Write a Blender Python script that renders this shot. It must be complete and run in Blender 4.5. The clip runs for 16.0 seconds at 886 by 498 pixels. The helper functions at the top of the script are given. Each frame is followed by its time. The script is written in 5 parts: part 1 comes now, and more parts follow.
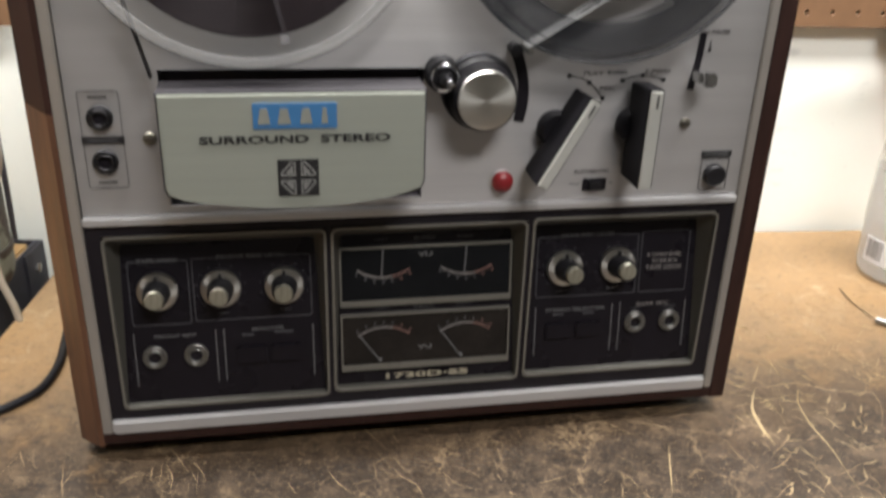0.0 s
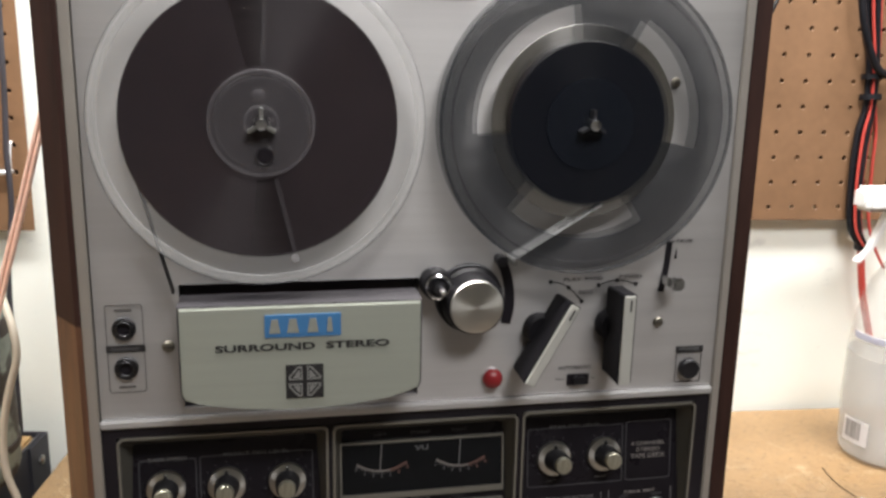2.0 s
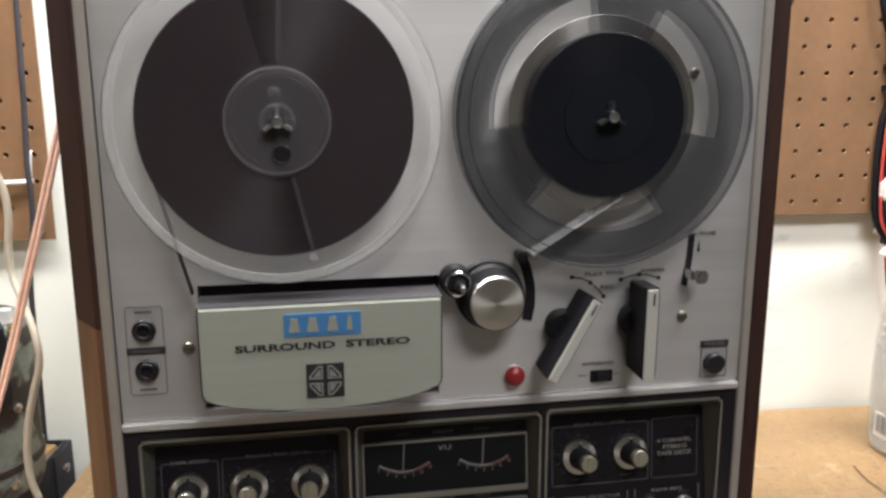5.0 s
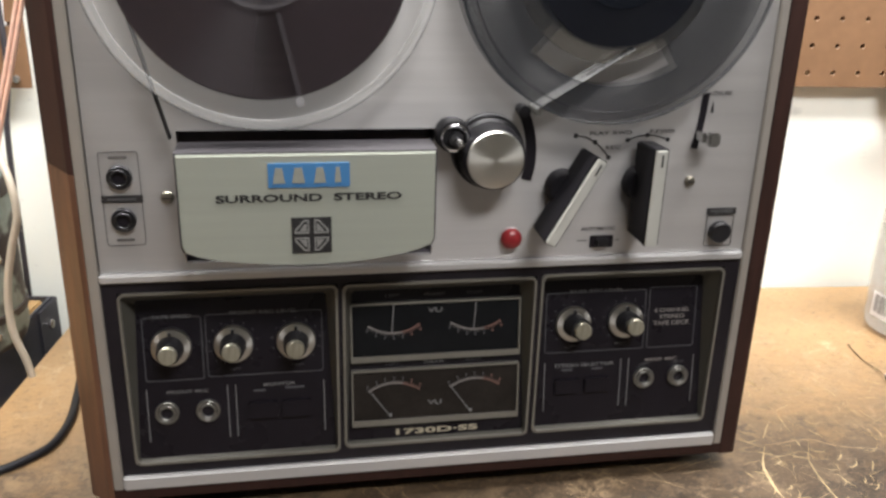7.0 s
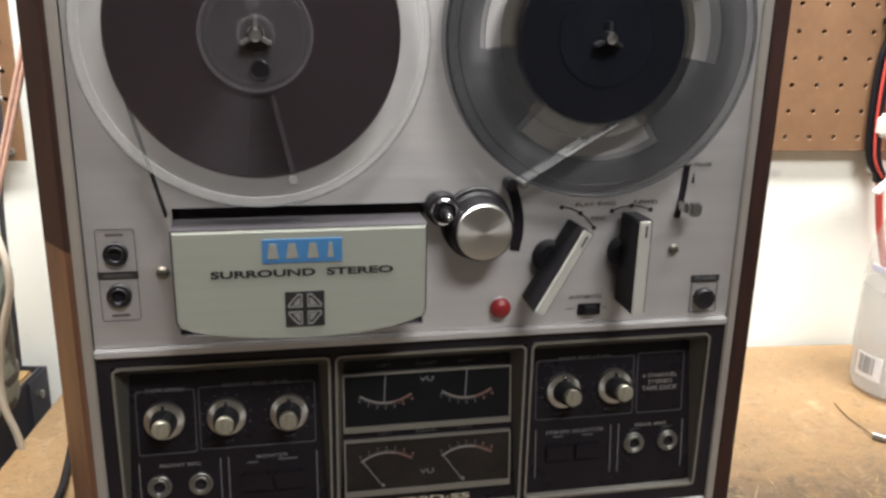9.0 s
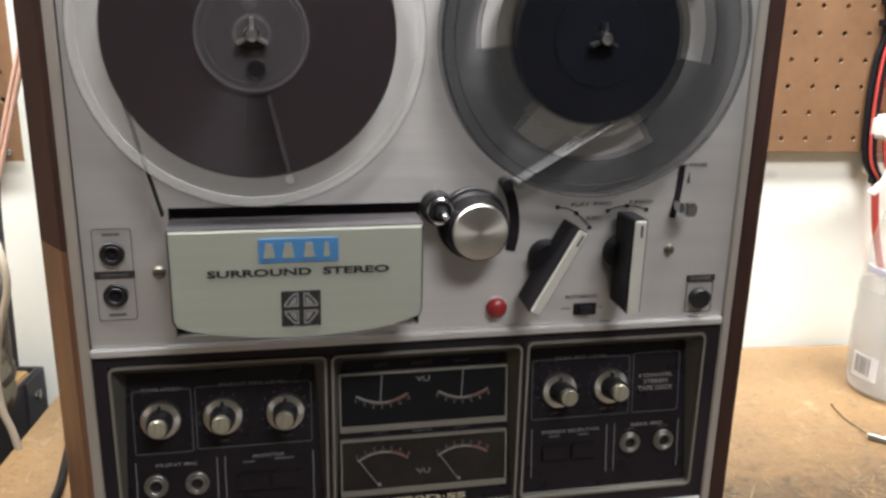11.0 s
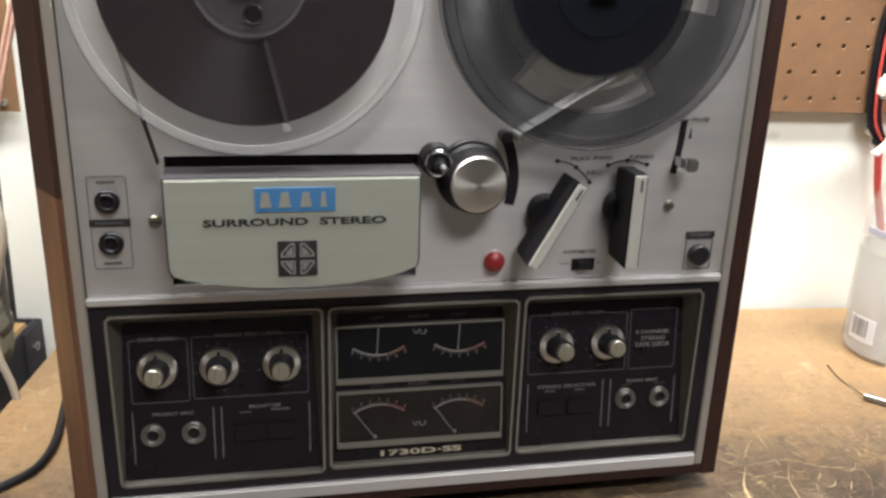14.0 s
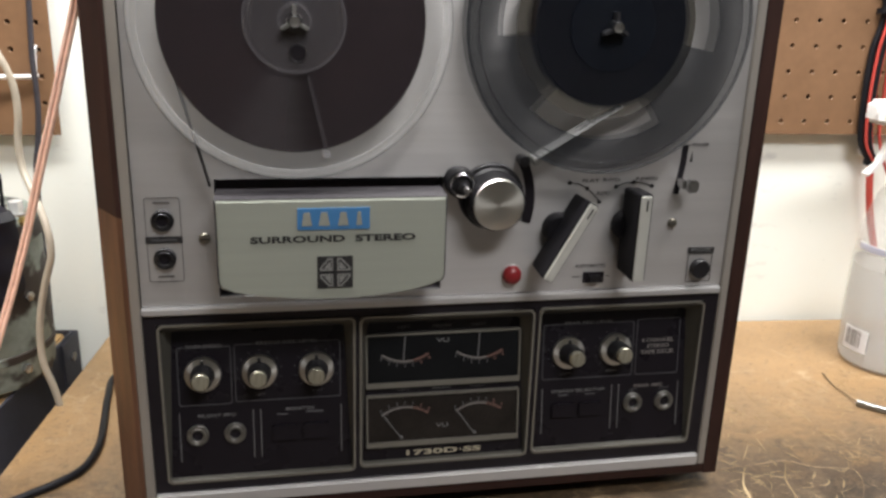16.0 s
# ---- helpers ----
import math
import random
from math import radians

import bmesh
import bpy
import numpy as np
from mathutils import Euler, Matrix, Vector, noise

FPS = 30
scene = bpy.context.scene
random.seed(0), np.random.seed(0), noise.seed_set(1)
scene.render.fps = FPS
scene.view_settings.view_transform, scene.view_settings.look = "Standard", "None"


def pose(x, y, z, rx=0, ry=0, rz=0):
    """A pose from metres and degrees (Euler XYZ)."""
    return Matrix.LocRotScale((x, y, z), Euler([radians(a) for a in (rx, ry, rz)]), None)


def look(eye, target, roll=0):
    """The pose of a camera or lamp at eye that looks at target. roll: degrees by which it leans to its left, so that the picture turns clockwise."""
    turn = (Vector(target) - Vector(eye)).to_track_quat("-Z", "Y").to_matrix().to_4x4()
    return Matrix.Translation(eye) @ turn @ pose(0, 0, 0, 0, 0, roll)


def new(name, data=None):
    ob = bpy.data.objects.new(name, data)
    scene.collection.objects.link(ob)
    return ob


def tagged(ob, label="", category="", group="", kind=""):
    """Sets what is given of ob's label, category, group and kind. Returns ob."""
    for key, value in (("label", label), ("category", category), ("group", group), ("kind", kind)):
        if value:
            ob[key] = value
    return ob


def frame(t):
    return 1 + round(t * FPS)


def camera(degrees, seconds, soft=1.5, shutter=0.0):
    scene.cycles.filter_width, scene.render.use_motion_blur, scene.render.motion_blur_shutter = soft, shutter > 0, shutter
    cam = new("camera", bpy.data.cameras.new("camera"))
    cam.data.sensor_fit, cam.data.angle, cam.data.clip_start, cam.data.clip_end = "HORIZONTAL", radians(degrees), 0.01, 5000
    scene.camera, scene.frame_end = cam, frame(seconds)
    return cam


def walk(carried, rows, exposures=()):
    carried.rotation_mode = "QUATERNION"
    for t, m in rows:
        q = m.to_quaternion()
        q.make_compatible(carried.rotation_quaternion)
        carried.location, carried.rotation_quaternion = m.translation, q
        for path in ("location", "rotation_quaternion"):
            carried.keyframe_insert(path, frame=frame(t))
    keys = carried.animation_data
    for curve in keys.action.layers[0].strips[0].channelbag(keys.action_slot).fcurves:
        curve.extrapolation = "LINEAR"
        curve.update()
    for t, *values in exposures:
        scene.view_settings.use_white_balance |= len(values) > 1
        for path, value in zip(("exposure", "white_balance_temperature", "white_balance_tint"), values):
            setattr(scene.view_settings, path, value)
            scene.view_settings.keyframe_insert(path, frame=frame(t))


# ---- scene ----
cam = camera(54.6, 16.0, soft=2.8, shutter=0.5)
PATH = [
    (0, (-0.081, -0.459, 0.344), (0.267, 1.332, -0.476), 1.9),
    (0.5, (-0.085, -0.474, 0.362), (0.267, 1.37, -0.327), 1.7),
    (1, (-0.088, -0.483, 0.368), (0.275, 1.394, -0.219), 1.6),
    (1.5, (-0.09, -0.487, 0.373), (0.288, 1.408, -0.142), 1.6),
    (2, (-0.09, -0.492, 0.376), (0.293, 1.419, -0.075), 1.2),
    (2.5, (-0.092, -0.494, 0.377), (0.307, 1.426, -0.016), 1.1),
    (3, (-0.092, -0.492, 0.378), (0.303, 1.431, -0.002), 1.0),
    (3.2, (-0.089, -0.492, 0.381), (0.284, 1.434, -0.01), 0.5),
    (5.3, (-0.089, -0.488, 0.365), (0.247, 1.432, -0.084), -0.1),
    (5.5, (-0.088, -0.485, 0.363), (0.247, 1.425, -0.128), 0.3),
    (6, (-0.086, -0.476, 0.355), (0.254, 1.404, -0.235), 1.2),
    (6.5, (-0.085, -0.47, 0.351), (0.247, 1.39, -0.306), 1.5),
    (7, (-0.084, -0.466, 0.347), (0.253, 1.377, -0.352), 1.6),
    (7.5, (-0.085, -0.467, 0.352), (0.263, 1.381, -0.328), 1.5),
    (8, (-0.086, -0.47, 0.355), (0.269, 1.395, -0.275), 1.3),
    (8.5, (-0.087, -0.472, 0.358), (0.276, 1.4, -0.245), 1.3),
    (8.7, (-0.087, -0.472, 0.359), (0.28, 1.404, -0.228), 1.2),
    (10.8, (-0.087, -0.474, 0.358), (0.289, 1.409, -0.201), 1.1),
    (11, (-0.086, -0.474, 0.358), (0.288, 1.406, -0.214), 1.2),
    (11.5, (-0.086, -0.472, 0.356), (0.289, 1.402, -0.232), 1.3),
    (12, (-0.086, -0.471, 0.354), (0.288, 1.398, -0.251), 1.5),
    (12.5, (-0.085, -0.471, 0.353), (0.291, 1.392, -0.271), 1.7),
    (13, (-0.086, -0.471, 0.353), (0.293, 1.386, -0.284), 1.9),
    (13.5, (-0.085, -0.471, 0.352), (0.286, 1.383, -0.3), 1.9),
    (14, (-0.084, -0.473, 0.351), (0.286, 1.382, -0.302), 1.9),
    (14.5, (-0.084, -0.473, 0.351), (0.284, 1.38, -0.306), 1.9),
    (15, (-0.088, -0.481, 0.355), (0.275, 1.374, -0.298), 1.9),
    (15.5, (-0.097, -0.501, 0.359), (0.258, 1.363, -0.274), 1.7),
    (16, (-0.106, -0.514, 0.365), (0.262, 1.352, -0.253), 1.8),
]
EXPOSURES = [(0.0, 0.01), (0.5, 0.19), (1.5, 0.12), (2.0, 0.0), (2.4, -0.12), (3.0, -0.16), (5.5, -0.03), (6.0, -0.02), (7.0, 0.31), (8.5, 0.18), (11.0, 0.14), (13.0, 0.16), (14.5, 0.18), (15.5, 0.11), (16.0, -0.13)]
walk(cam, [(t, look(eye, target, roll)) for t, eye, target, roll in PATH], EXPOSURES)


# ---------------------------------------------------------------- light
world = bpy.data.worlds.new("world")
scene.world = world
world.use_nodes = True
world.node_tree.nodes["Background"].inputs[0].default_value = (1.0, 0.93, 0.84, 1)
world.node_tree.nodes["Background"].inputs[1].default_value = 0.045


def area_lamp(name, eye, target, sx, sy, watts, colour):
    data = bpy.data.lights.new(name, "AREA")
    data.shape, data.size, data.size_y, data.energy, data.color = "RECTANGLE", sx, sy, watts, colour
    ob = new(name, data)
    ob.matrix_world = look(eye, target)
    return ob


area_lamp("bench_lamp", (0.05, -0.05, 1.20), (0.05, -0.02, 0.0), 1.60, 0.20, 53.0, (1.0, 0.985, 0.975))
area_lamp("room_lamp", (0.42, -1.4, 2.0), (0.0, -0.1, 0.1), 1.0, 0.5, 70.0, (1.0, 0.98, 0.99))


# ---------------------------------------------------------------- materials
def material(name, colour, rough=0.5, metal=0.0, vary=0.12, scale=40.0, bump=0.0, bump_scale=300.0, stretch=(1, 1, 1),
             spec=0.5, coat=0.0, aniso=0.0):
    m = bpy.data.materials.new(name)
    m.use_nodes = True
    nt = m.node_tree
    b = nt.nodes["Principled BSDF"]
    b.inputs["Roughness"].default_value = rough
    b.inputs["Metallic"].default_value = metal
    b.inputs["Specular IOR Level"].default_value = spec
    b.inputs["Coat Weight"].default_value = coat
    b.inputs["Anisotropic"].default_value = aniso
    co = nt.nodes.new("ShaderNodeTexCoord")
    mp = nt.nodes.new("ShaderNodeMapping")
    mp.inputs["Scale"].default_value = stretch
    nt.links.new(co.outputs["Object"], mp.inputs[0])
    n1 = nt.nodes.new("ShaderNodeTexNoise")
    n1.inputs["Scale"].default_value, n1.inputs["Detail"].default_value = scale, 6
    n2 = nt.nodes.new("ShaderNodeTexNoise")
    n2.inputs["Scale"].default_value, n2.inputs["Detail"].default_value = scale * 9, 3
    for n in (n1, n2):
        nt.links.new(mp.outputs[0], n.inputs["Vector"])
    add = nt.nodes.new("ShaderNodeMath")
    add.operation = "MULTIPLY_ADD"
    nt.links.new(n2.outputs[0], add.inputs[0])
    add.inputs[1].default_value = 0.4
    nt.links.new(n1.outputs[0], add.inputs[2])
    ramp = nt.nodes.new("ShaderNodeValToRGB")
    ramp.color_ramp.elements[0].position, ramp.color_ramp.elements[1].position = 0.4, 1.0
    ramp.color_ramp.elements[0].color = (*[c * (1 - vary) for c in colour], 1)
    ramp.color_ramp.elements[1].color = (*[min(1, c * (1 + vary)) for c in colour], 1)
    nt.links.new(add.outputs[0], ramp.inputs[0])
    nt.links.new(ramp.outputs[0], b.inputs["Base Color"])
    rr = nt.nodes.new("ShaderNodeMapRange")
    rr.inputs[3].default_value, rr.inputs[4].default_value = max(0.02, rough * 0.85), min(1, rough * 1.15)
    nt.links.new(n1.outputs[0], rr.inputs[0])
    nt.links.new(rr.outputs[0], b.inputs["Roughness"])
    if bump:
        nb = nt.nodes.new("ShaderNodeTexNoise")
        nb.inputs["Scale"].default_value, nb.inputs["Detail"].default_value = bump_scale, 4
        nt.links.new(mp.outputs[0], nb.inputs["Vector"])
        bp = nt.nodes.new("ShaderNodeBump")
        bp.inputs["Strength"].default_value, bp.inputs["Distance"].default_value = bump, 0.001
        nt.links.new(nb.outputs[0], bp.inputs["Height"])
        nt.links.new(bp.outputs[0], b.inputs["Normal"])
    return m


def wood(name, dark, light, rough=0.45, along=(30, 30, 2.5), scale=6.0):
    m = material(name, light, rough, vary=0.1, scale=scale, stretch=along, bump=0.12, bump_scale=40)
    nt = m.node_tree
    ramp = [n for n in nt.nodes if n.type == "VALTORGB"][0]
    ramp.color_ramp.elements[0].position, ramp.color_ramp.elements[1].position = 0.35, 0.95
    ramp.color_ramp.elements[0].color, ramp.color_ramp.elements[1].color = (*dark, 1), (*light, 1)
    return m


def clear(name, colour, rough, alpha_mix, ior=1.45):
    """Thin plastic: see-through in part, with a glossy skin."""
    m = bpy.data.materials.new(name)
    m.use_nodes = True
    nt = m.node_tree
    b = nt.nodes["Principled BSDF"]
    b.inputs["Base Color"].default_value = (*colour, 1)
    b.inputs["Roughness"].default_value = rough
    b.inputs["IOR"].default_value = ior
    out = nt.nodes["Material Output"]
    tr = nt.nodes.new("ShaderNodeBsdfTransparent")
    mix = nt.nodes.new("ShaderNodeMixShader")
    n = nt.nodes.new("ShaderNodeTexNoise")
    n.inputs["Scale"].default_value = 30
    co = nt.nodes.new("ShaderNodeTexCoord")
    nt.links.new(co.outputs["Object"], n.inputs["Vector"])
    mr = nt.nodes.new("ShaderNodeMapRange")
    mr.inputs[3].default_value, mr.inputs[4].default_value = alpha_mix * 0.85, min(1, alpha_mix * 1.15)
    nt.links.new(n.outputs[0], mr.inputs[0])
    nt.links.new(mr.outputs[0], mix.inputs[0])
    nt.links.new(tr.outputs[0], mix.inputs[1])
    nt.links.new(b.outputs[0], mix.inputs[2])
    nt.links.new(mix.outputs[0], out.inputs[0])
    return m


M_PANEL = material("brushed_panel", (0.466, 0.455, 0.444), 0.40, 0.74, 0.05, 8, 0.03, 200, (0.4, 1, 22), aniso=0.7)
_v = M_PANEL.node_tree.nodes.new("ShaderNodeCombineXYZ")
_v.inputs[2].default_value = 1.0
M_PANEL.node_tree.links.new(_v.outputs[0], M_PANEL.node_tree.nodes["Principled BSDF"].inputs["Tangent"])
M_COVER = material("cover_plate", (0.320, 0.338, 0.290), 0.42, 0.35, 0.05, 8, 0.03, 200, (0.4, 1, 22))
M_TRIM = material("aluminium_trim", (0.54, 0.535, 0.53), 0.38, 0.6, 0.06, 12, 0.02, 300, (0.3, 1, 10))
M_STRIP = material("side_strip", (0.330, 0.305, 0.272), 0.45, 0.5, 0.06, 10)
M_CHROME = material("chrome", (0.72, 0.72, 0.72), 0.14, 1.0, 0.05, 30)
M_SKIRT = material("satin_chrome_skirt", (0.50, 0.49, 0.455), 0.30, 0.97, 0.05, 40, aniso=0.9)
_t = M_SKIRT.node_tree.nodes.new("ShaderNodeTangent")
_t.direction_type, _t.axis = "RADIAL", "Y"
M_SKIRT.node_tree.links.new(_t.outputs[0], M_SKIRT.node_tree.nodes["Principled BSDF"].inputs["Tangent"])
M_SOCKET = material("grey_chrome", (0.30, 0.30, 0.28), 0.34, 0.9, 0.08, 60)
M_DARKCHROME = material("dark_chrome", (0.075, 0.075, 0.08), 0.42, 1.0, 0.1, 40)
M_SPUN = material("spun_aluminium", (0.66, 0.65, 0.60), 0.30, 1.0, 0.04, 60, aniso=0.85)
_nt = M_SPUN.node_tree
_tan = _nt.nodes.new("ShaderNodeTangent")
_tan.direction_type, _tan.axis = "RADIAL", "Y"
_nt.links.new(_tan.outputs[0], _nt.nodes["Principled BSDF"].inputs["Tangent"])
M_CAP = material("pale_aluminium_cap", (0.40, 0.385, 0.305), 0.34, 0.8, 0.3, 160, 0.05, 300, (6, 1, 0.6))
M_RECESS = material("dark_recess_paint", (0.075, 0.066, 0.080), 0.40, 0, 0.3, 40)
M_EMBLEM = material("dull_silver_print", (0.19, 0.19, 0.18), 0.5, 0.2, 0.1, 120)
M_BADGEMARK = material("tan_silver_print", (0.245, 0.25, 0.215), 0.45, 0.2, 0.12, 200)
M_BLACK = material("black_enamel", (0.0118, 0.0100, 0.0126), 0.32, 0, 0.25, 30, 0.03, 500, spec=0.22)
M_FLOORBLK = material("black_control_plate", (0.0092, 0.0078, 0.0104), 0.28, 0, 0.25, 25, spec=0.2)
M_PLASTIC = material("black_plastic", (0.0095, 0.009, 0.0105), 0.42, 0, 0.2, 60, 0.05, 900, spec=0.35)
M_LEVER = material("lever_plastic", (0.0065, 0.0060, 0.0075), 0.5, 0, 0.2, 60, 0.05, 900, spec=0.18)
M_LEVERFACE = material("lever_face_strip", (0.47, 0.47, 0.43), 0.4, 0.4, 0.05, 20)
M_BEVEL = material("olive_bevel", (0.080, 0.076, 0.064), 0.5, 0.3, 0.1, 20)
M_RIM = material("champagne_rim", (0.20, 0.192, 0.165), 0.35, 0.5, 0.06, 30)
M_WHITE = material("white_print", (0.18, 0.165, 0.155), 0.6, 0, 0.08, 200)
M_GREY = material("grey_print", (0.125, 0.125, 0.125), 0.6, 0, 0.1, 200)
M_DIM = material("faint_print", (0.06, 0.06, 0.064), 0.6, 0, 0.1, 200)
M_CREAM = material("cream_print", (0.35, 0.31, 0.225), 0.6, 0, 0.06, 200)
M_FAINT = material("dull_counter_print", (0.022, 0.022, 0.024), 0.6, 0, 0.1, 200)
M_LINE = material("brown_grey_print", (0.085, 0.08, 0.075), 0.6, 0, 0.1, 200)
M_INK = material("black_ink", (0.008, 0.0075, 0.008), 0.6, 0, 0.1, 200)
M_PANELINK = material("worn_panel_print", (0.040, 0.036, 0.038), 0.6, 0, 0.2, 200)
M_SCREW = material("dull_screw", (0.20, 0.185, 0.15), 0.38, 0.8, 0.1, 80)
M_BLUE = material("blue_badge", (0.040, 0.145, 0.31), 0.45, 0, 0.06, 120)
M_RED = material("red_lens", (0.19, 0.011, 0.014), 0.38, 0, 0.1, 60)
M_METER = material("meter_dial_upper", (0.0062, 0.0068, 0.0076), 0.30, 0, 0.3, 30, spec=0.15)
M_METER2 = material("meter_dial_lower", (0.0165, 0.0138, 0.0118), 0.35, 0, 0.45, 45, spec=0.15)
M_COPPERINK = material("red_scale_print", (0.15, 0.080, 0.064), 0.6, 0, 0.1, 200)
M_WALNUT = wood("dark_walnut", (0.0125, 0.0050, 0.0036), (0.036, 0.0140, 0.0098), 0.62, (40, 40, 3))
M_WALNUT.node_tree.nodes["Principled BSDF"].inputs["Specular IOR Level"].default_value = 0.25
M_BROWNWOOD = wood("mid_brown_wood", (0.042, 0.0180, 0.0095), (0.128, 0.056, 0.028), 0.5, (40, 40, 3))
M_TAPE = material("brown_tape_pack", (0.0130, 0.0088, 0.0100), 0.34, 0, 0.3, 14, 0.02, 400, spec=0.36, aniso=0.9)
M_TAPE2 = material("black_tape_pack", (0.0070, 0.0055, 0.0060), 0.34, 0, 0.3, 14, spec=0.16, aniso=0.8)
for _m in (M_TAPE, M_TAPE2):
    _t = _m.node_tree.nodes.new("ShaderNodeTangent")
    _t.direction_type, _t.axis = "RADIAL", "Y"
    _m.node_tree.links.new(_t.outputs[0], _m.node_tree.nodes["Principled BSDF"].inputs["Tangent"])


def _windings(m, amount):
    """Fine rings of uneven winding, and a slow change of tone across the pack."""
    nt = m.node_tree
    b = nt.nodes["Principled BSDF"]
    old = b.inputs["Base Color"].links[0].from_socket
    co = nt.nodes.new("ShaderNodeTexCoord")
    flat_ = nt.nodes.new("ShaderNodeVectorMath")
    flat_.operation = "MULTIPLY"
    flat_.inputs[1].default_value = (1, 0, 1)
    nt.links.new(co.outputs["Object"], flat_.inputs[0])
    ln = nt.nodes.new("ShaderNodeVectorMath")
    ln.operation = "LENGTH"
    nt.links.new(flat_.outputs[0], ln.inputs[0])
    acc = None
    for scale in (1800, 260):
        n = nt.nodes.new("ShaderNodeTexNoise")
        n.noise_dimensions = "1D"
        n.inputs["Scale"].default_value, n.inputs["Detail"].default_value = scale, 3
        nt.links.new(ln.outputs["Value"], n.inputs["W"])
        if acc is None:
            acc = n.outputs[0]
        else:
            a = nt.nodes.new("ShaderNodeMath")
            nt.links.new(acc, a.inputs[0]), nt.links.new(n.outputs[0], a.inputs[1])
            acc = a.outputs[0]
    blot = nt.nodes.new("ShaderNodeTexNoise")
    blot.inputs["Scale"].default_value = 24
    nt.links.new(co.outputs["Object"], blot.inputs["Vector"])
    a = nt.nodes.new("ShaderNodeMath")
    nt.links.new(acc, a.inputs[0]), nt.links.new(blot.outputs[0], a.inputs[1])
    mr = nt.nodes.new("ShaderNodeMapRange")
    mr.inputs[1].default_value, mr.inputs[2].default_value = 1.1, 1.9
    mr.inputs[3].default_value, mr.inputs[4].default_value = 1 - amount, 1 + amount
    nt.links.new(a.outputs[0], mr.inputs[0])
    mul = nt.nodes.new("ShaderNodeVectorMath")
    mul.operation = "SCALE"
    nt.links.new(old, mul.inputs[0]), nt.links.new(mr.outputs[0], mul.inputs["Scale"])
    nt.links.new(mul.outputs[0], b.inputs["Base Color"])
    rr = nt.nodes.new("ShaderNodeMapRange")
    rr.inputs[1].default_value, rr.inputs[2].default_value = 1.1, 1.9
    rr.inputs[3].default_value, rr.inputs[4].default_value = 0.33, 0.40
    nt.links.new(a.outputs[0], rr.inputs[0])
    nt.links.new(rr.outputs[0], b.inputs["Roughness"])


for _m in (M_TAPE, M_TAPE2):
    _m.node_tree.nodes["Principled BSDF"].inputs["Anisotropic Rotation"].default_value = 0.25
_windings(M_TAPE, 0.16)
_windings(M_TAPE2, 0.2)
M_SHEEN = material("turned_reel_step", (0.62, 0.61, 0.59), 0.22, 1.0, 0.1, 40, aniso=0.9)
_t = M_SHEEN.node_tree.nodes.new("ShaderNodeTangent")
_t.direction_type, _t.axis = "RADIAL", "Y"
M_SHEEN.node_tree.nodes["Principled BSDF"].inputs["Anisotropic Rotation"].default_value = 0.25
M_SHEEN.node_tree.links.new(_t.outputs[0], M_SHEEN.node_tree.nodes["Principled BSDF"].inputs["Tangent"])
M_TAPESHINE = material("shiny_tape", (0.34, 0.34, 0.335), 0.28, 0.45, 0.08, 60)
M_FLANGE = clear("clear_flange", (0.80, 0.80, 0.78), 0.14, 0.06)
M_FLANGE_IN = clear("clear_flange_over_pack", (0.075, 0.062, 0.068), 0.16, 0.12)
M_RIMCLEAR = clear("clear_reel_rim", (0.50, 0.50, 0.49), 0.22, 0.28)
M_SMOKE = clear("smoked_flange", (0.0110, 0.0140, 0.0205), 0.12, 0.26)
M_SMOKERIM = clear("smoked_reel_rim", (0.035, 0.038, 0.042), 0.3, 0.30)
M_HUBDISC = clear("grey_hub_disc", (0.120, 0.111, 0.117), 0.2, 0.22)
M_CLEAREDGE = clear("clear_moulded_edge", (0.18, 0.17, 0.18), 0.18, 0.09)
M_GLINT = clear("clear_moulded_boss", (0.42, 0.41, 0.42), 0.14, 0.26)
M_STEEL = material("dark_steel", (0.060, 0.062, 0.078), 0.5, 0.3, 0.25, 25, 0.1, 200)
M_ZINC = material("zinc_bolt", (0.62, 0.61, 0.58), 0.25, 0.9, 0.1, 80)
M_BRASS = material("brass", (0.62, 0.45, 0.16), 0.28, 0.9, 0.15, 60)
M_RUBBER = material("black_cable", (0.007, 0.007, 0.009), 0.45, 0, 0.2, 60, spec=0.25)
M_DARKCABLE = material("dark_blue_cable", (0.034, 0.031, 0.037), 0.5, 0, 0.2, 60)
M_WIRETIP = material("tarnished_wire", (0.085, 0.055, 0.035), 0.45, 0.6, 0.2, 60)
M_BEIGE = material("beige_cable", (0.44, 0.39, 0.31), 0.45, 0, 0.1, 40)
M_COPPER = material("copper_strand", (0.90, 0.58, 0.46), 0.30, 0.22, 0.15, 200, 0.15, 900)
M_REDWIRE = material("red_wire", (0.43, 0.055, 0.042), 0.42, 0, 0.1, 60)
M_WHITEPL = material("white_plastic", (0.80, 0.79, 0.77), 0.4, 0, 0.04, 40)
M_LABEL = material("paper_label", (0.72, 0.72, 0.74), 0.6, 0, 0.05, 40)
M_BOTTLE = clear("cloudy_bottle", (0.66, 0.655, 0.63), 0.25, 0.24)
M_LIQUID = clear("soapy_liquid", (0.60, 0.59, 0.57), 0.3, 0.55)
M_PATINA = material("green_grey_patina", (0.25, 0.285, 0.25), 0.6, 0.1, 0.35, 22, 0.4, 150)
M_SHEET = material("black_wrapping", (0.010, 0.010, 0.015), 0.38, 0, 0.3, 20, 0.3, 60)
M_HOOK = material("bright_steel", (0.86, 0.86, 0.85), 0.35, 0.5, 0.05, 40)
M_BLUEINK = material("blue_ink", (0.34, 0.35, 0.54), 0.6, 0, 0.2, 200)
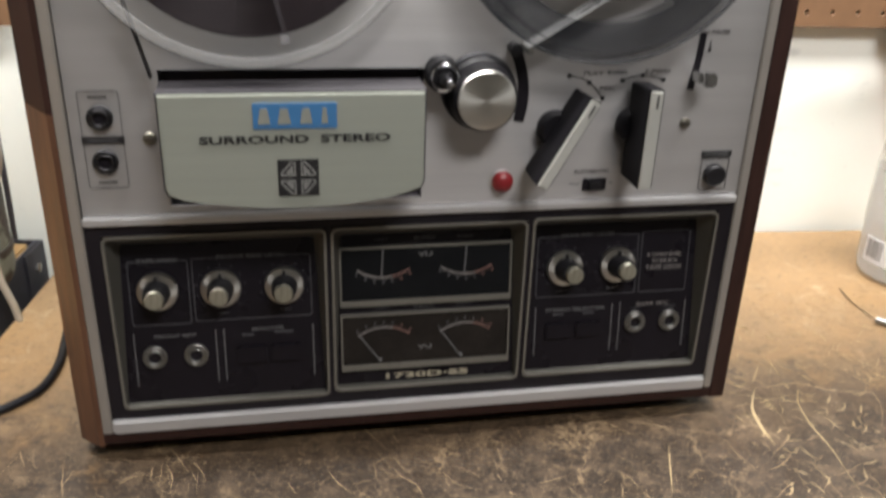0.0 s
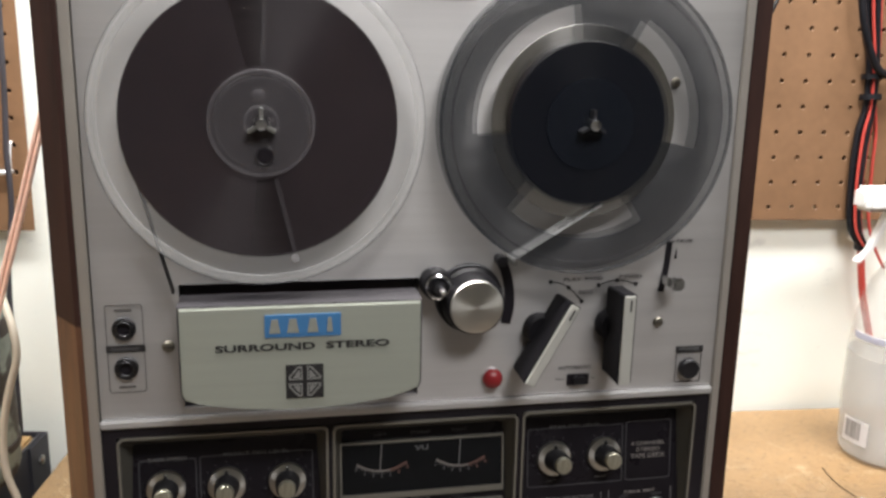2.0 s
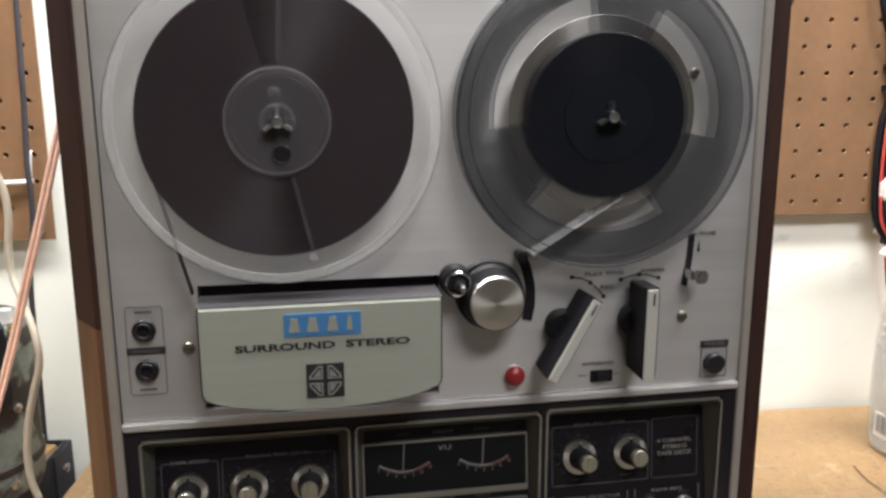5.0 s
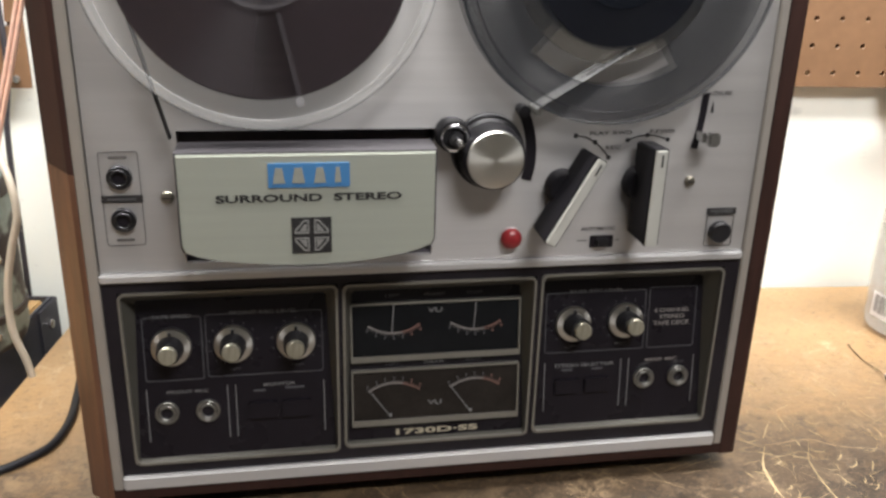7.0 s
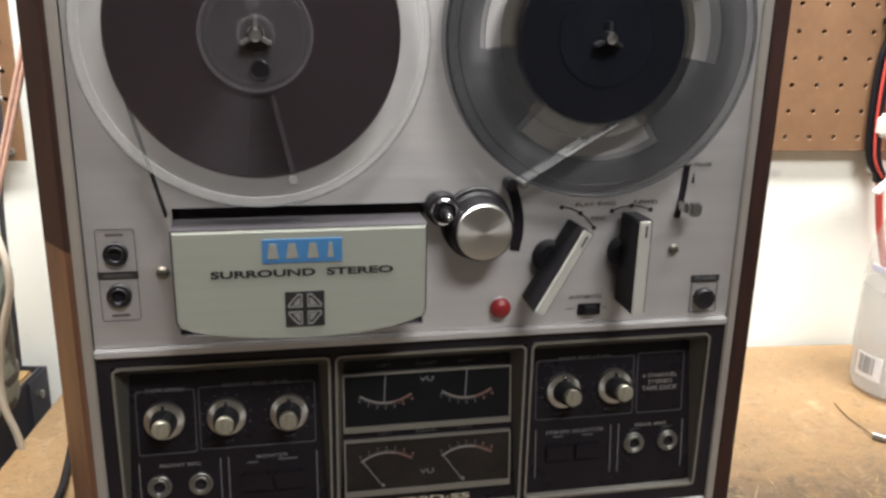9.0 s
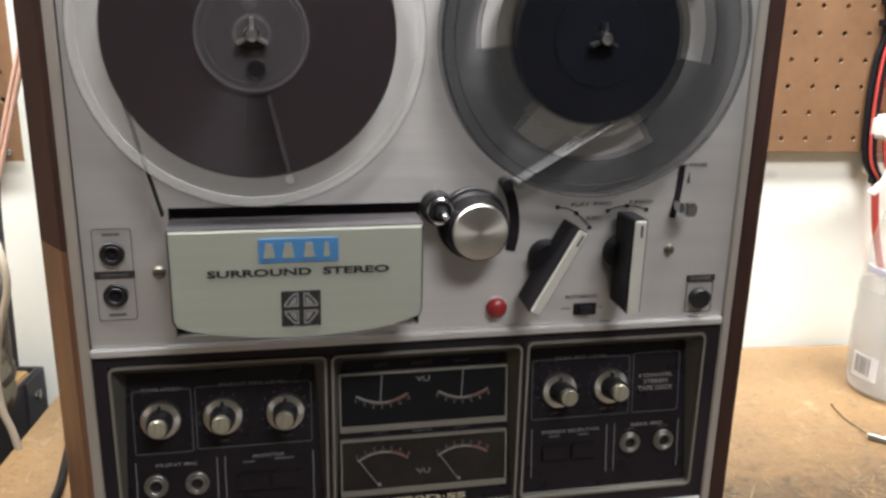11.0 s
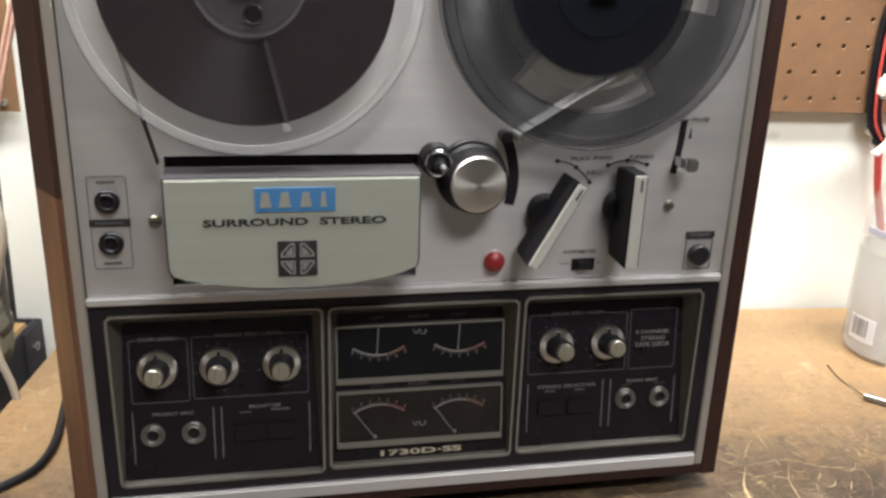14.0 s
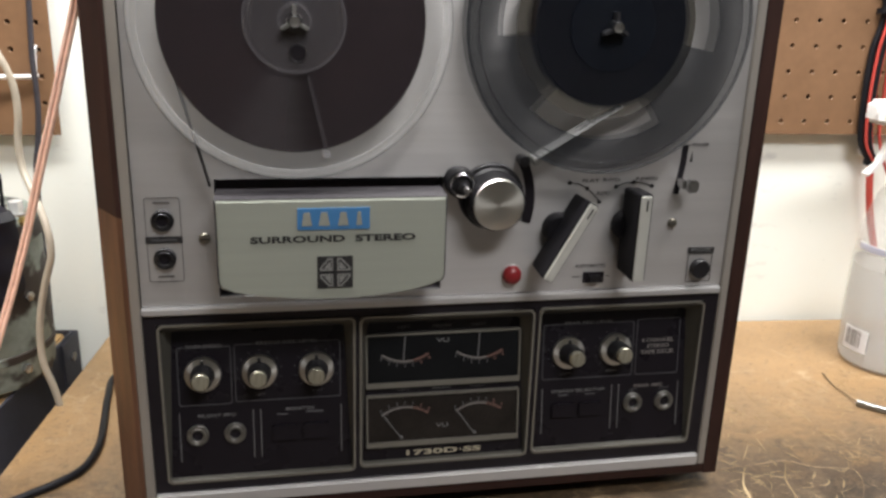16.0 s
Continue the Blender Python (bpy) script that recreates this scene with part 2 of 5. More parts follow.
M_PALEINK = material("grey_ink", (0.29, 0.285, 0.28), 0.6, 0, 0.15, 200)
M_BOARD = wood("shelf_board_wood", (0.42, 0.25, 0.10), (0.62, 0.41, 0.19), 0.55, (20, 3, 20))
M_WALL = material("white_wall_paint", (0.835, 0.845, 0.775), 0.6, 0, 0.02, 3, 0.08, 120)


def _scuffs(m):
    """Faint grey rub marks and specks, where things were pushed against the paint."""
    nt = m.node_tree
    b = nt.nodes["Principled BSDF"]
    old = b.inputs["Base Color"].links[0].from_socket
    geo = nt.nodes.new("ShaderNodeNewGeometry")
    facs = []
    for scale, stretch, lo, hi in ((16, (1, 1, 2.6), 0.60, 0.72), (70, (1, 1, 1.6), 0.66, 0.74)):
        mp = nt.nodes.new("ShaderNodeMapping")
        mp.inputs["Scale"].default_value = stretch
        nt.links.new(geo.outputs["Position"], mp.inputs[0])
        n = nt.nodes.new("ShaderNodeTexNoise")
        n.inputs["Scale"].default_value, n.inputs["Detail"].default_value, n.inputs["Roughness"].default_value = scale, 6, 0.65
        nt.links.new(mp.outputs[0], n.inputs["Vector"])
        r = nt.nodes.new("ShaderNodeMapRange")
        r.inputs[1].default_value, r.inputs[2].default_value = lo, hi
        nt.links.new(n.outputs[0], r.inputs[0])
        facs.append(r.outputs[0])
    mx = nt.nodes.new("ShaderNodeMath")
    mx.operation = "MAXIMUM"
    nt.links.new(facs[0], mx.inputs[0]), nt.links.new(facs[1], mx.inputs[1])
    k = nt.nodes.new("ShaderNodeMath")
    k.operation = "MULTIPLY"
    k.inputs[1].default_value = 0.5
    nt.links.new(mx.outputs[0], k.inputs[0])
    c = nt.nodes.new("ShaderNodeMixRGB")
    c.inputs[2].default_value = (0.42, 0.43, 0.42, 1)
    nt.links.new(k.outputs[0], c.inputs[0]), nt.links.new(old, c.inputs[1])
    nt.links.new(c.outputs[0], b.inputs["Base Color"])


_scuffs(M_WALL)
M_ROOM = material("room_paint", (0.20, 0.19, 0.175), 0.7, 0, 0.05, 3)
M_FLOOR = material("concrete_floor", (0.22, 0.21, 0.20), 0.7, 0, 0.2, 4)
M_PEG = material("tan_hardboard", (0.175, 0.094, 0.046), 0.55, 0, 0.20, 14, 0.06, 500)
M_GAPSHADE = material("gap_shade", (0.055, 0.030, 0.016), 0.9, 0, 0.2, 60)
M_SCRATCH = material("pale_scratch", (0.35, 0.262, 0.140), 0.65, 0, 0.4, 120)
M_SCUFF = material("dull_scratch", (0.27, 0.190, 0.106), 0.65, 0, 0.5, 90)


def _mix_rust(m):
    """Rust and bare patches over the patina, at two scales."""
    nt = m.node_tree
    b = nt.nodes["Principled BSDF"]
    old = b.inputs["Base Color"].links[0].from_socket
    co = nt.nodes.new("ShaderNodeTexCoord")
    n = nt.nodes.new("ShaderNodeTexNoise")
    n.inputs["Scale"].default_value, n.inputs["Detail"].default_value = 26, 5
    nt.links.new(co.outputs["Object"], n.inputs["Vector"])
    r = nt.nodes.new("ShaderNodeValToRGB")
    r.color_ramp.elements[0].position, r.color_ramp.elements[1].position = 0.48, 0.56
    nt.links.new(n.outputs[0], r.inputs[0])
    mx = nt.nodes.new("ShaderNodeMixRGB")
    mx.inputs[2].default_value = (0.036, 0.026, 0.020, 1)
    nt.links.new(r.outputs[0], mx.inputs[0])
    nt.links.new(old, mx.inputs[1])
    nt.links.new(mx.outputs[0], b.inputs["Base Color"])


_mix_rust(M_PATINA)


def table_material():
    """Tan hardboard top, clean towards the wall, grimy and scuffed where work is done."""
    m = bpy.data.materials.new("worn_bench_top")
    m.use_nodes = True
    nt = m.node_tree
    b = nt.nodes["Principled BSDF"]
    geo = nt.nodes.new("ShaderNodeNewGeometry")

    def noise_node(scale, detail=5, rough=0.6, stretch=None):
        n = nt.nodes.new("ShaderNodeTexNoise")
        n.inputs["Scale"].default_value, n.inputs["Detail"].default_value, n.inputs["Roughness"].default_value = scale, detail, rough
        if stretch:
            mp = nt.nodes.new("ShaderNodeMapping")
            mp.inputs["Scale"].default_value, mp.inputs["Rotation"].default_value = stretch, (0, 0, 0.5)
            nt.links.new(geo.outputs["Position"], mp.inputs[0])
            nt.links.new(mp.outputs[0], n.inputs["Vector"])
        else:
            nt.links.new(geo.outputs["Position"], n.inputs["Vector"])
        return n

    def mix(fac, a, c):
        x = nt.nodes.new("ShaderNodeMixRGB")
        if isinstance(fac, float):
            x.inputs[0].default_value = fac
        else:
            nt.links.new(fac, x.inputs[0])
        for k, v in ((1, a), (2, c)):
            if isinstance(v, tuple):
                x.inputs[k].default_value = (*v, 1)
            else:
                nt.links.new(v, x.inputs[k])
        return x.outputs[0]

    def ramp(sock, lo, hi):
        r = nt.nodes.new("ShaderNodeMapRange")
        r.inputs[1].default_value, r.inputs[2].default_value = lo, hi
        nt.links.new(sock, r.inputs[0])
        return r.outputs[0]

    fine, mid, big = noise_node(220, 6), noise_node(38, 6, 0.7), noise_node(7, 3)
    tan = mix(ramp(mid.outputs[0], 0.3, 0.75), (0.27, 0.160, 0.070), (0.375, 0.238, 0.116))
    grime = mix(ramp(fine.outputs[0], 0.35, 0.7), (0.012, 0.0080, 0.0056), (0.036, 0.024, 0.0146))
    grime = mix(ramp(mid.outputs[0], 0.50, 0.68), grime, (0.072, 0.048, 0.028))
    grime = mix(ramp(noise_node(95, 4, 0.7, (1.0, 2.2, 1.0)).outputs[0], 0.58, 0.70), grime, (0.120, 0.083, 0.048))
    worn = mix(ramp(fine.outputs[0], 0.35, 0.7), (0.105, 0.067, 0.037), (0.195, 0.127, 0.069))
    worn = mix(ramp(mid.outputs[0], 0.50, 0.66), worn, (0.27, 0.178, 0.093))
    worn = mix(ramp(noise_node(60, 5, 0.75).outputs[0], 0.60, 0.52), (0.070, 0.046, 0.028), worn)
    sep = nt.nodes.new("ShaderNodeSeparateXYZ")
    nt.links.new(geo.outputs["Position"], sep.inputs[0])
    use = nt.nodes.new("ShaderNodeMath")
    use.operation = "MULTIPLY_ADD"
    nt.links.new(big.outputs[0], use.inputs[0])
    use.inputs[1].default_value = 0.16
    nt.links.new(sep.outputs[1], use.inputs[2])
    flecks = ramp(noise_node(520, 3, 0.7).outputs[0], 0.56, 0.72)
    grime = mix(ramp(use.outputs[0], 0.05, 0.19), grime, worn)
    grime = mix(flecks, grime, (0.185, 0.130, 0.075))
    grime = mix(ramp(noise_node(340, 4, 0.75).outputs[0], 0.42, 0.30), grime, (0.016, 0.011, 0.008))
    wob = nt.nodes.new("ShaderNodeMath")
    wob.operation = "MULTIPLY_ADD"
    nt.links.new(big.outputs[0], wob.inputs[0])
    wob.inputs[1].default_value = -0.22
    nt.links.new(sep.outputs[1], wob.inputs[2])
    wob2 = nt.nodes.new("ShaderNodeMath")
    wob2.operation = "MULTIPLY_ADD"
    nt.links.new(mid.outputs[0], wob2.inputs[0])
    wob2.inputs[1].default_value = -0.34
    nt.links.new(wob.outputs[0], wob2.inputs[2])
    xx = nt.nodes.new("ShaderNodeMath")
    xx.operation = "MULTIPLY_ADD"
    far_x = nt.nodes.new("ShaderNodeMath")
    far_x.operation = "ABSOLUTE"
    nt.links.new(sep.outputs[0], far_x.inputs[0])
    nt.links.new(far_x.outputs[0], xx.inputs[0])
    xx.inputs[1].default_value = 0.06
    nt.links.new(wob2.outputs[0], xx.inputs[2])
    where = ramp(xx.outputs[0], -0.240, -0.085)
    tan = mix(ramp(noise_node(150, 5, 0.75, (1.0, 1.7, 1.0)).outputs[0], 0.54, 0.66), tan, (0.150, 0.094, 0.048))
    tan = mix(flecks, tan, (0.40, 0.285, 0.150))
    base = mix(where, grime, tan)
    vor = nt.nodes.new("ShaderNodeTexVoronoi")
    vor.feature, vor.inputs["Scale"].default_value = "DISTANCE_TO_EDGE", 24
    warp = nt.nodes.new("ShaderNodeVectorMath")
    warp.operation = "MULTIPLY_ADD"
    nt.links.new(mid.outputs[1], warp.inputs[0])
    warp.inputs[1].default_value = (0.05, 0.05, 0.05)
    nt.links.new(geo.outputs["Position"], warp.inputs[2])
    nt.links.new(warp.outputs[0], vor.inputs["Vector"])
    lines = ramp(vor.outputs[0], 0.035, 0.0)
    gate = nt.nodes.new("ShaderNodeMath")
    gate.operation = "MULTIPLY"
    nt.links.new(lines, gate.inputs[0])
    nt.links.new(ramp(noise_node(15, 3).outputs[0], 0.5, 0.62), gate.inputs[1])
    base = mix(gate.outputs[0], base, mix(where, (0.18, 0.126, 0.072), (0.44, 0.32, 0.19)))
    nt.links.new(base, b.inputs["Base Color"])
    nt.links.new(ramp(mid.outputs[0], -0.6, 2.0), b.inputs["Roughness"])
    bp = nt.nodes.new("ShaderNodeBump")
    bp.inputs["Strength"].default_value, bp.inputs["Distance"].default_value = 0.25, 0.001
    nt.links.new(fine.outputs[0], bp.inputs["Height"])
    nt.links.new(bp.outputs[0], b.inputs["Normal"])
    return m


M_TABLE = table_material()


# ---------------------------------------------------------------- mesh helpers
WORLD = {}


def finish(name, bm, mat, smooth=True):
    bmesh.ops.recalc_face_normals(bm, faces=bm.faces)
    lo = Vector([min(v.co[k] for v in bm.verts) for k in range(3)])
    hi = Vector([max(v.co[k] for v in bm.verts) for k in range(3)])
    c = (lo + hi) / 2
    bmesh.ops.translate(bm, verts=bm.verts, vec=-c)
    me = bpy.data.meshes.new(name)
    bm.to_mesh(me)
    bm.free()
    me.materials.append(mat)
    if smooth:
        me.shade_smooth()
        me.set_sharp_from_angle(angle=radians(35))
    ob = new(name, me)
    ob.location = c
    WORLD[ob] = c
    return ob


def part(name, bm, mat, parent, label="", smooth=True):
    ob = finish(name, bm, mat, smooth)
    ob.parent = parent
    ob.location = WORLD[ob] - WORLD[parent]
    if label:
        ob["label"] = label
    return ob


def thing(name, base, label, category, group="", kind=""):
    ob = new(name)
    ob.empty_display_size = 0.02
    ob.location = base
    WORLD[ob] = Vector(base)
    return tagged(ob, label, category, group, kind)


def solo(name, bm, mat, label, category, group="", kind=""):
    return tagged(finish(name, bm, mat), label, category, group, kind)


def box(x0, x1, y0, y1, z0, z1, bev=0.0, seg=2):
    bm = bmesh.new()
    bmesh.ops.create_cube(bm, size=1.0, matrix=Matrix.LocRotScale(((x0 + x1) / 2, (y0 + y1) / 2, (z0 + z1) / 2), None,
                                                                  (x1 - x0, y1 - y0, z1 - z0)))
    if bev:
        bmesh.ops.bevel(bm, geom=bm.edges[:], offset=bev, segments=seg, affect="EDGES", clamp_overlap=True)
    return bm


def join(*bms):
    out = bms[0]
    for b in bms[1:]:
        me = bpy.data.meshes.new("tmp")
        b.to_mesh(me)
        b.free()
        out.from_mesh(me)
        bpy.data.meshes.remove(me)
    return out


def turn(bm, m):
    bmesh.ops.transform(bm, matrix=m, verts=bm.verts)
    return bm


def lathe(profile, centre, seg=48, axis="y"):
    """Turned body: profile rows (radius, offset along the axis), ends closed where the radius is zero."""
    bm = bmesh.new()
    rings = []
    for r, h in profile:
        if r < 1e-6:
            rings.append([bm.verts.new((0, h, 0))])
        else:
            rings.append([bm.verts.new((r * math.cos(2 * math.pi * k / seg), h, r * math.sin(2 * math.pi * k / seg))) for k in range(seg)])
    for a, b in zip(rings, rings[1:]):
        for k in range(seg):
            j = (k + 1) % seg
            if len(a) == 1 and len(b) > 1:
                bm.faces.new((a[0], b[k], b[j]))
            elif len(b) == 1 and len(a) > 1:
                bm.faces.new((a[k], a[j], b[0]))
            elif len(a) > 1 and len(b) > 1:
                bm.faces.new((a[k], a[j], b[j], b[k]))
    if axis == "z":
        turn(bm, Matrix.Rotation(radians(90), 4, "X"))
    bmesh.ops.translate(bm, verts=bm.verts, vec=centre)
    return bm


def disc(cx, cz, r, y0, y1, bev=0.0006, seg=48):
    """A round plate or button from y0 (back) to y1 (front)."""
    s = 1 if y0 > y1 else -1
    return lathe([(0, y0), (r, y0), (r, y1 + s * bev), (r - bev, y1), (0, y1)], (cx, 0, cz), seg)


def ring(cx, cz, r0, r1, y0, y1, seg=48):
    s = 1 if y0 > y1 else -1
    b = min(0.0005, (r1 - r0) / 4)
    return lathe([(r0, y0), (r1, y0), (r1, y1 + s * b), (r1 - b, y1), (r0 + b, y1), (r0, y1 + s * b), (r0, y0)], (cx, 0, cz), seg)


def rrect(x0, x1, z0, z1, r, n=6):
    pts = []
    for cx, cz, a0 in ((x1 - r, z1 - r, 0), (x0 + r, z1 - r, 90), (x0 + r, z0 + r, 180), (x1 - r, z0 + r, 270)):
        for k in range(n + 1):
            a = radians(a0 + 90 * k / n)
            pts.append((cx + r * math.cos(a), cz + r * math.sin(a)))
    return pts


def prism(pts, y0, y1, bev=0.0):
    bm = bmesh.new()
    a = [bm.verts.new((x, y0, z)) for x, z in pts]
    b = [bm.verts.new((x, y1, z)) for x, z in pts]
    n = len(pts)
    bm.faces.new(a), bm.faces.new(b)
    for k in range(n):
        bm.faces.new((a[k], a[(k + 1) % n], b[(k + 1) % n], b[k]))
    if bev:
        edges = [e for e in bm.edges if (e.verts[0] in b and e.verts[1] in b)]
        bmesh.ops.bevel(bm, geom=edges, offset=bev, segments=2, affect="EDGES", clamp_overlap=True)
    return bm


def loft(loops, cap=False):
    bm = bmesh.new()
    rows = [[bm.verts.new(p) for p in loop] for loop in loops]
    n = len(rows[0])
    for a, b in zip(rows, rows[1:]):
        for k in range(n):
            bm.faces.new((a[k], a[(k + 1) % n], b[(k + 1) % n], b[k]))
    if cap:
        bm.faces.new(rows[0]), bm.faces.new(rows[-1])
    return bm


def frame_ring(outer, inner, y0, y1):
    """A flat ring between two outlines of as many points, y0 behind and y1 in front."""
    return loft([[(x, y0, z) for x, z in outer], [(x, y1, z) for x, z in outer], [(x, y1, z) for x, z in inner],
                 [(x, y0, z) for x, z in inner], [(x, y0, z) for x, z in outer]])


def outline(x0, x1, z0, z1, w, y, r=0.002, t=0.0004):
    return frame_ring(rrect(x0, x1, z0, z1, r), rrect(x0 + w, x1 - w, z0 + w, z1 - w, max(r - w, 0.0002)), y, y - t)


def smooth_path(pts, n=8):
    pts = [Vector(p) for p in pts]
    out = []
    for k in range(len(pts) - 1):
        p0, p1, p2, p3 = pts[max(k - 1, 0)], pts[k], pts[k + 1], pts[min(k + 2, len(pts) - 1)]
        for i in range(n):
            u = i / n
            out.append(0.5 * (2 * p1 + (p2 - p0) * u + (2 * p0 - 5 * p1 + 4 * p2 - p3) * u * u + (3 * p1 - p0 - 3 * p2 + p3) * u ** 3))
    out.append(pts[-1])
    return out


def tube(pts, r, seg=12, n=8, wide=1.0):
    """A swept cable through the points."""
    path = smooth_path(pts, n)
    bm = bmesh.new()
    d0 = (path[1] - path[0]).normalized()
    rows, side = [], d0.orthogonal().normalized() if abs(d0.y) > 0.9 else d0.cross(Vector((0, 1, 0))).normalized()
    for k, p in enumerate(path):
        d = (path[min(k + 1, len(path) - 1)] - path[max(k - 1, 0)]).normalized()
        side = (side - d * side.dot(d)).normalized()
        top = side.cross(d).normalized()
        rows.append([bm.verts.new(p + side * (r * wide * math.cos(2 * math.pi * i / seg)) + top * (r * math.sin(2 * math.pi * i / seg))) for i in range(seg)])
    for a, b in zip(rows, rows[1:]):
        for i in range(seg):
            j = (i + 1) % seg
            bm.faces.new((a[i], a[j], b[j], b[i]))
    bm.faces.new(rows[0]), bm.faces.new(rows[-1])
    return bm


def strip(pts, w, y, t=0.0004, n=8):
    """A flat printed or cut line of width w along points in the xz plane, front at y - t."""
    path = smooth_path([(x, 0, z) for x, z in pts], n) if len(pts) > 2 else [Vector((x, 0, z)) for x, z in pts]
    left, right = [], []
    for k, p in enumerate(path):
        d = path[min(k + 1, len(path) - 1)] - path[max(k - 1, 0)]
        nrm = Vector((-d.z, 0, d.x)).normalized() * (w / 2)
        left.append((p.x + nrm.x, p.z + nrm.z)), right.append((p.x - nrm.x, p.z - nrm.z))
    bm = bmesh.new()
    a = [[bm.verts.new((x, yy, z)) for x, z in left] for yy in (y, y - t)]
    b = [[bm.verts.new((x, yy, z)) for x, z in right] for yy in (y, y - t)]
    for k in range(len(path) - 1):
        bm.faces.new((a[1][k], a[1][k + 1], b[1][k + 1], b[1][k]))
        bm.faces.new((a[0][k], a[0][k + 1], a[1][k + 1], a[1][k]))
        bm.faces.new((b[0][k], b[0][k + 1], b[1][k + 1], b[1][k]))
    return bm


def words(text, cx, cz, h, y, width=0.0, t=0.0003, bold=0.0):
    """Lettering in the built-in font, centred at (cx, cz), capital height h, stretched to a width if one is given."""
    cu = bpy.data.curves.new("words", "FONT")
    cu.body, cu.align_x, cu.align_y, cu.size, cu.extrude, cu.offset, cu.resolution_u = text, "CENTER", "CENTER", 1.0, 0.02, bold, 3
    ob = bpy.data.objects.new("words", cu)
    scene.collection.objects.link(ob)
    dg = bpy.context.evaluated_depsgraph_get()
    dg.update()
    me = bpy.data.meshes.new_from_object(ob.evaluated_get(dg))
    bm = bmesh.new()
    bm.from_mesh(me)
    bpy.data.objects.remove(ob), bpy.data.curves.remove(cu), bpy.data.meshes.remove(me)
    xs, ys = [v.co.x for v in bm.verts], [v.co.y for v in bm.verts]
    sy = h / (max(ys) - min(ys))
    sx = width / (max(xs) - min(xs)) if width else sy
    mx, my = (max(xs) + min(xs)) / 2, (max(ys) + min(ys)) / 2
    for v in bm.verts:
        x, yy, z = v.co
        v.co = (cx + (x - mx) * sx, y - (t if z > 0 else 0), cz + (yy - my) * sy)
    return bm


# ---------------------------------------------------------------- room
# the wall behind the bench runs a little askew to the deck
WALL = Matrix.Translation((0.45, 0.304, 0)) @ Matrix.Rotation(-math.atan(0.075), 4, "Z") @ Matrix.Translation((-0.45, -0.308, 0))


def on_wall(ob):
    ob.matrix_basis = WALL @ Matrix.Translation(ob.location)
    return ob


solo("floor", box(-2.2, 2.6, -3.0, 0.65, -0.95, -0.90), M_FLOOR, "grey concrete workshop floor", "floor", kind="structure")
on_wall(solo("wall_north", box(-2.7, 3.1, 0.308, 0.36, -0.90, 2.10), M_WALL, "white painted wall behind the workbench, scuffed low down", "wall", kind="structure"))
solo("wall_south", box(-2.2, 2.6, -3.1, -3.0, -0.90, 2.10), M_ROOM, "plain painted workshop wall", "wall", kind="structure")
solo("wall_west", box(-2.3, -2.2, -3.0, 0.65, -0.90, 2.10), M_ROOM, "plain painted workshop wall", "wall", kind="structure")
solo("wall_east", box(2.6, 2.7, -3.0, 0.65, -0.90, 2.10), M_ROOM, "plain painted workshop wall", "wall", kind="structure")
solo("ceiling", box(-2.3, 2.7, -3.1, 0.65, 2.10, 2.2), M_ROOM, "plain painted workshop ceiling", "ceiling", kind="structure")


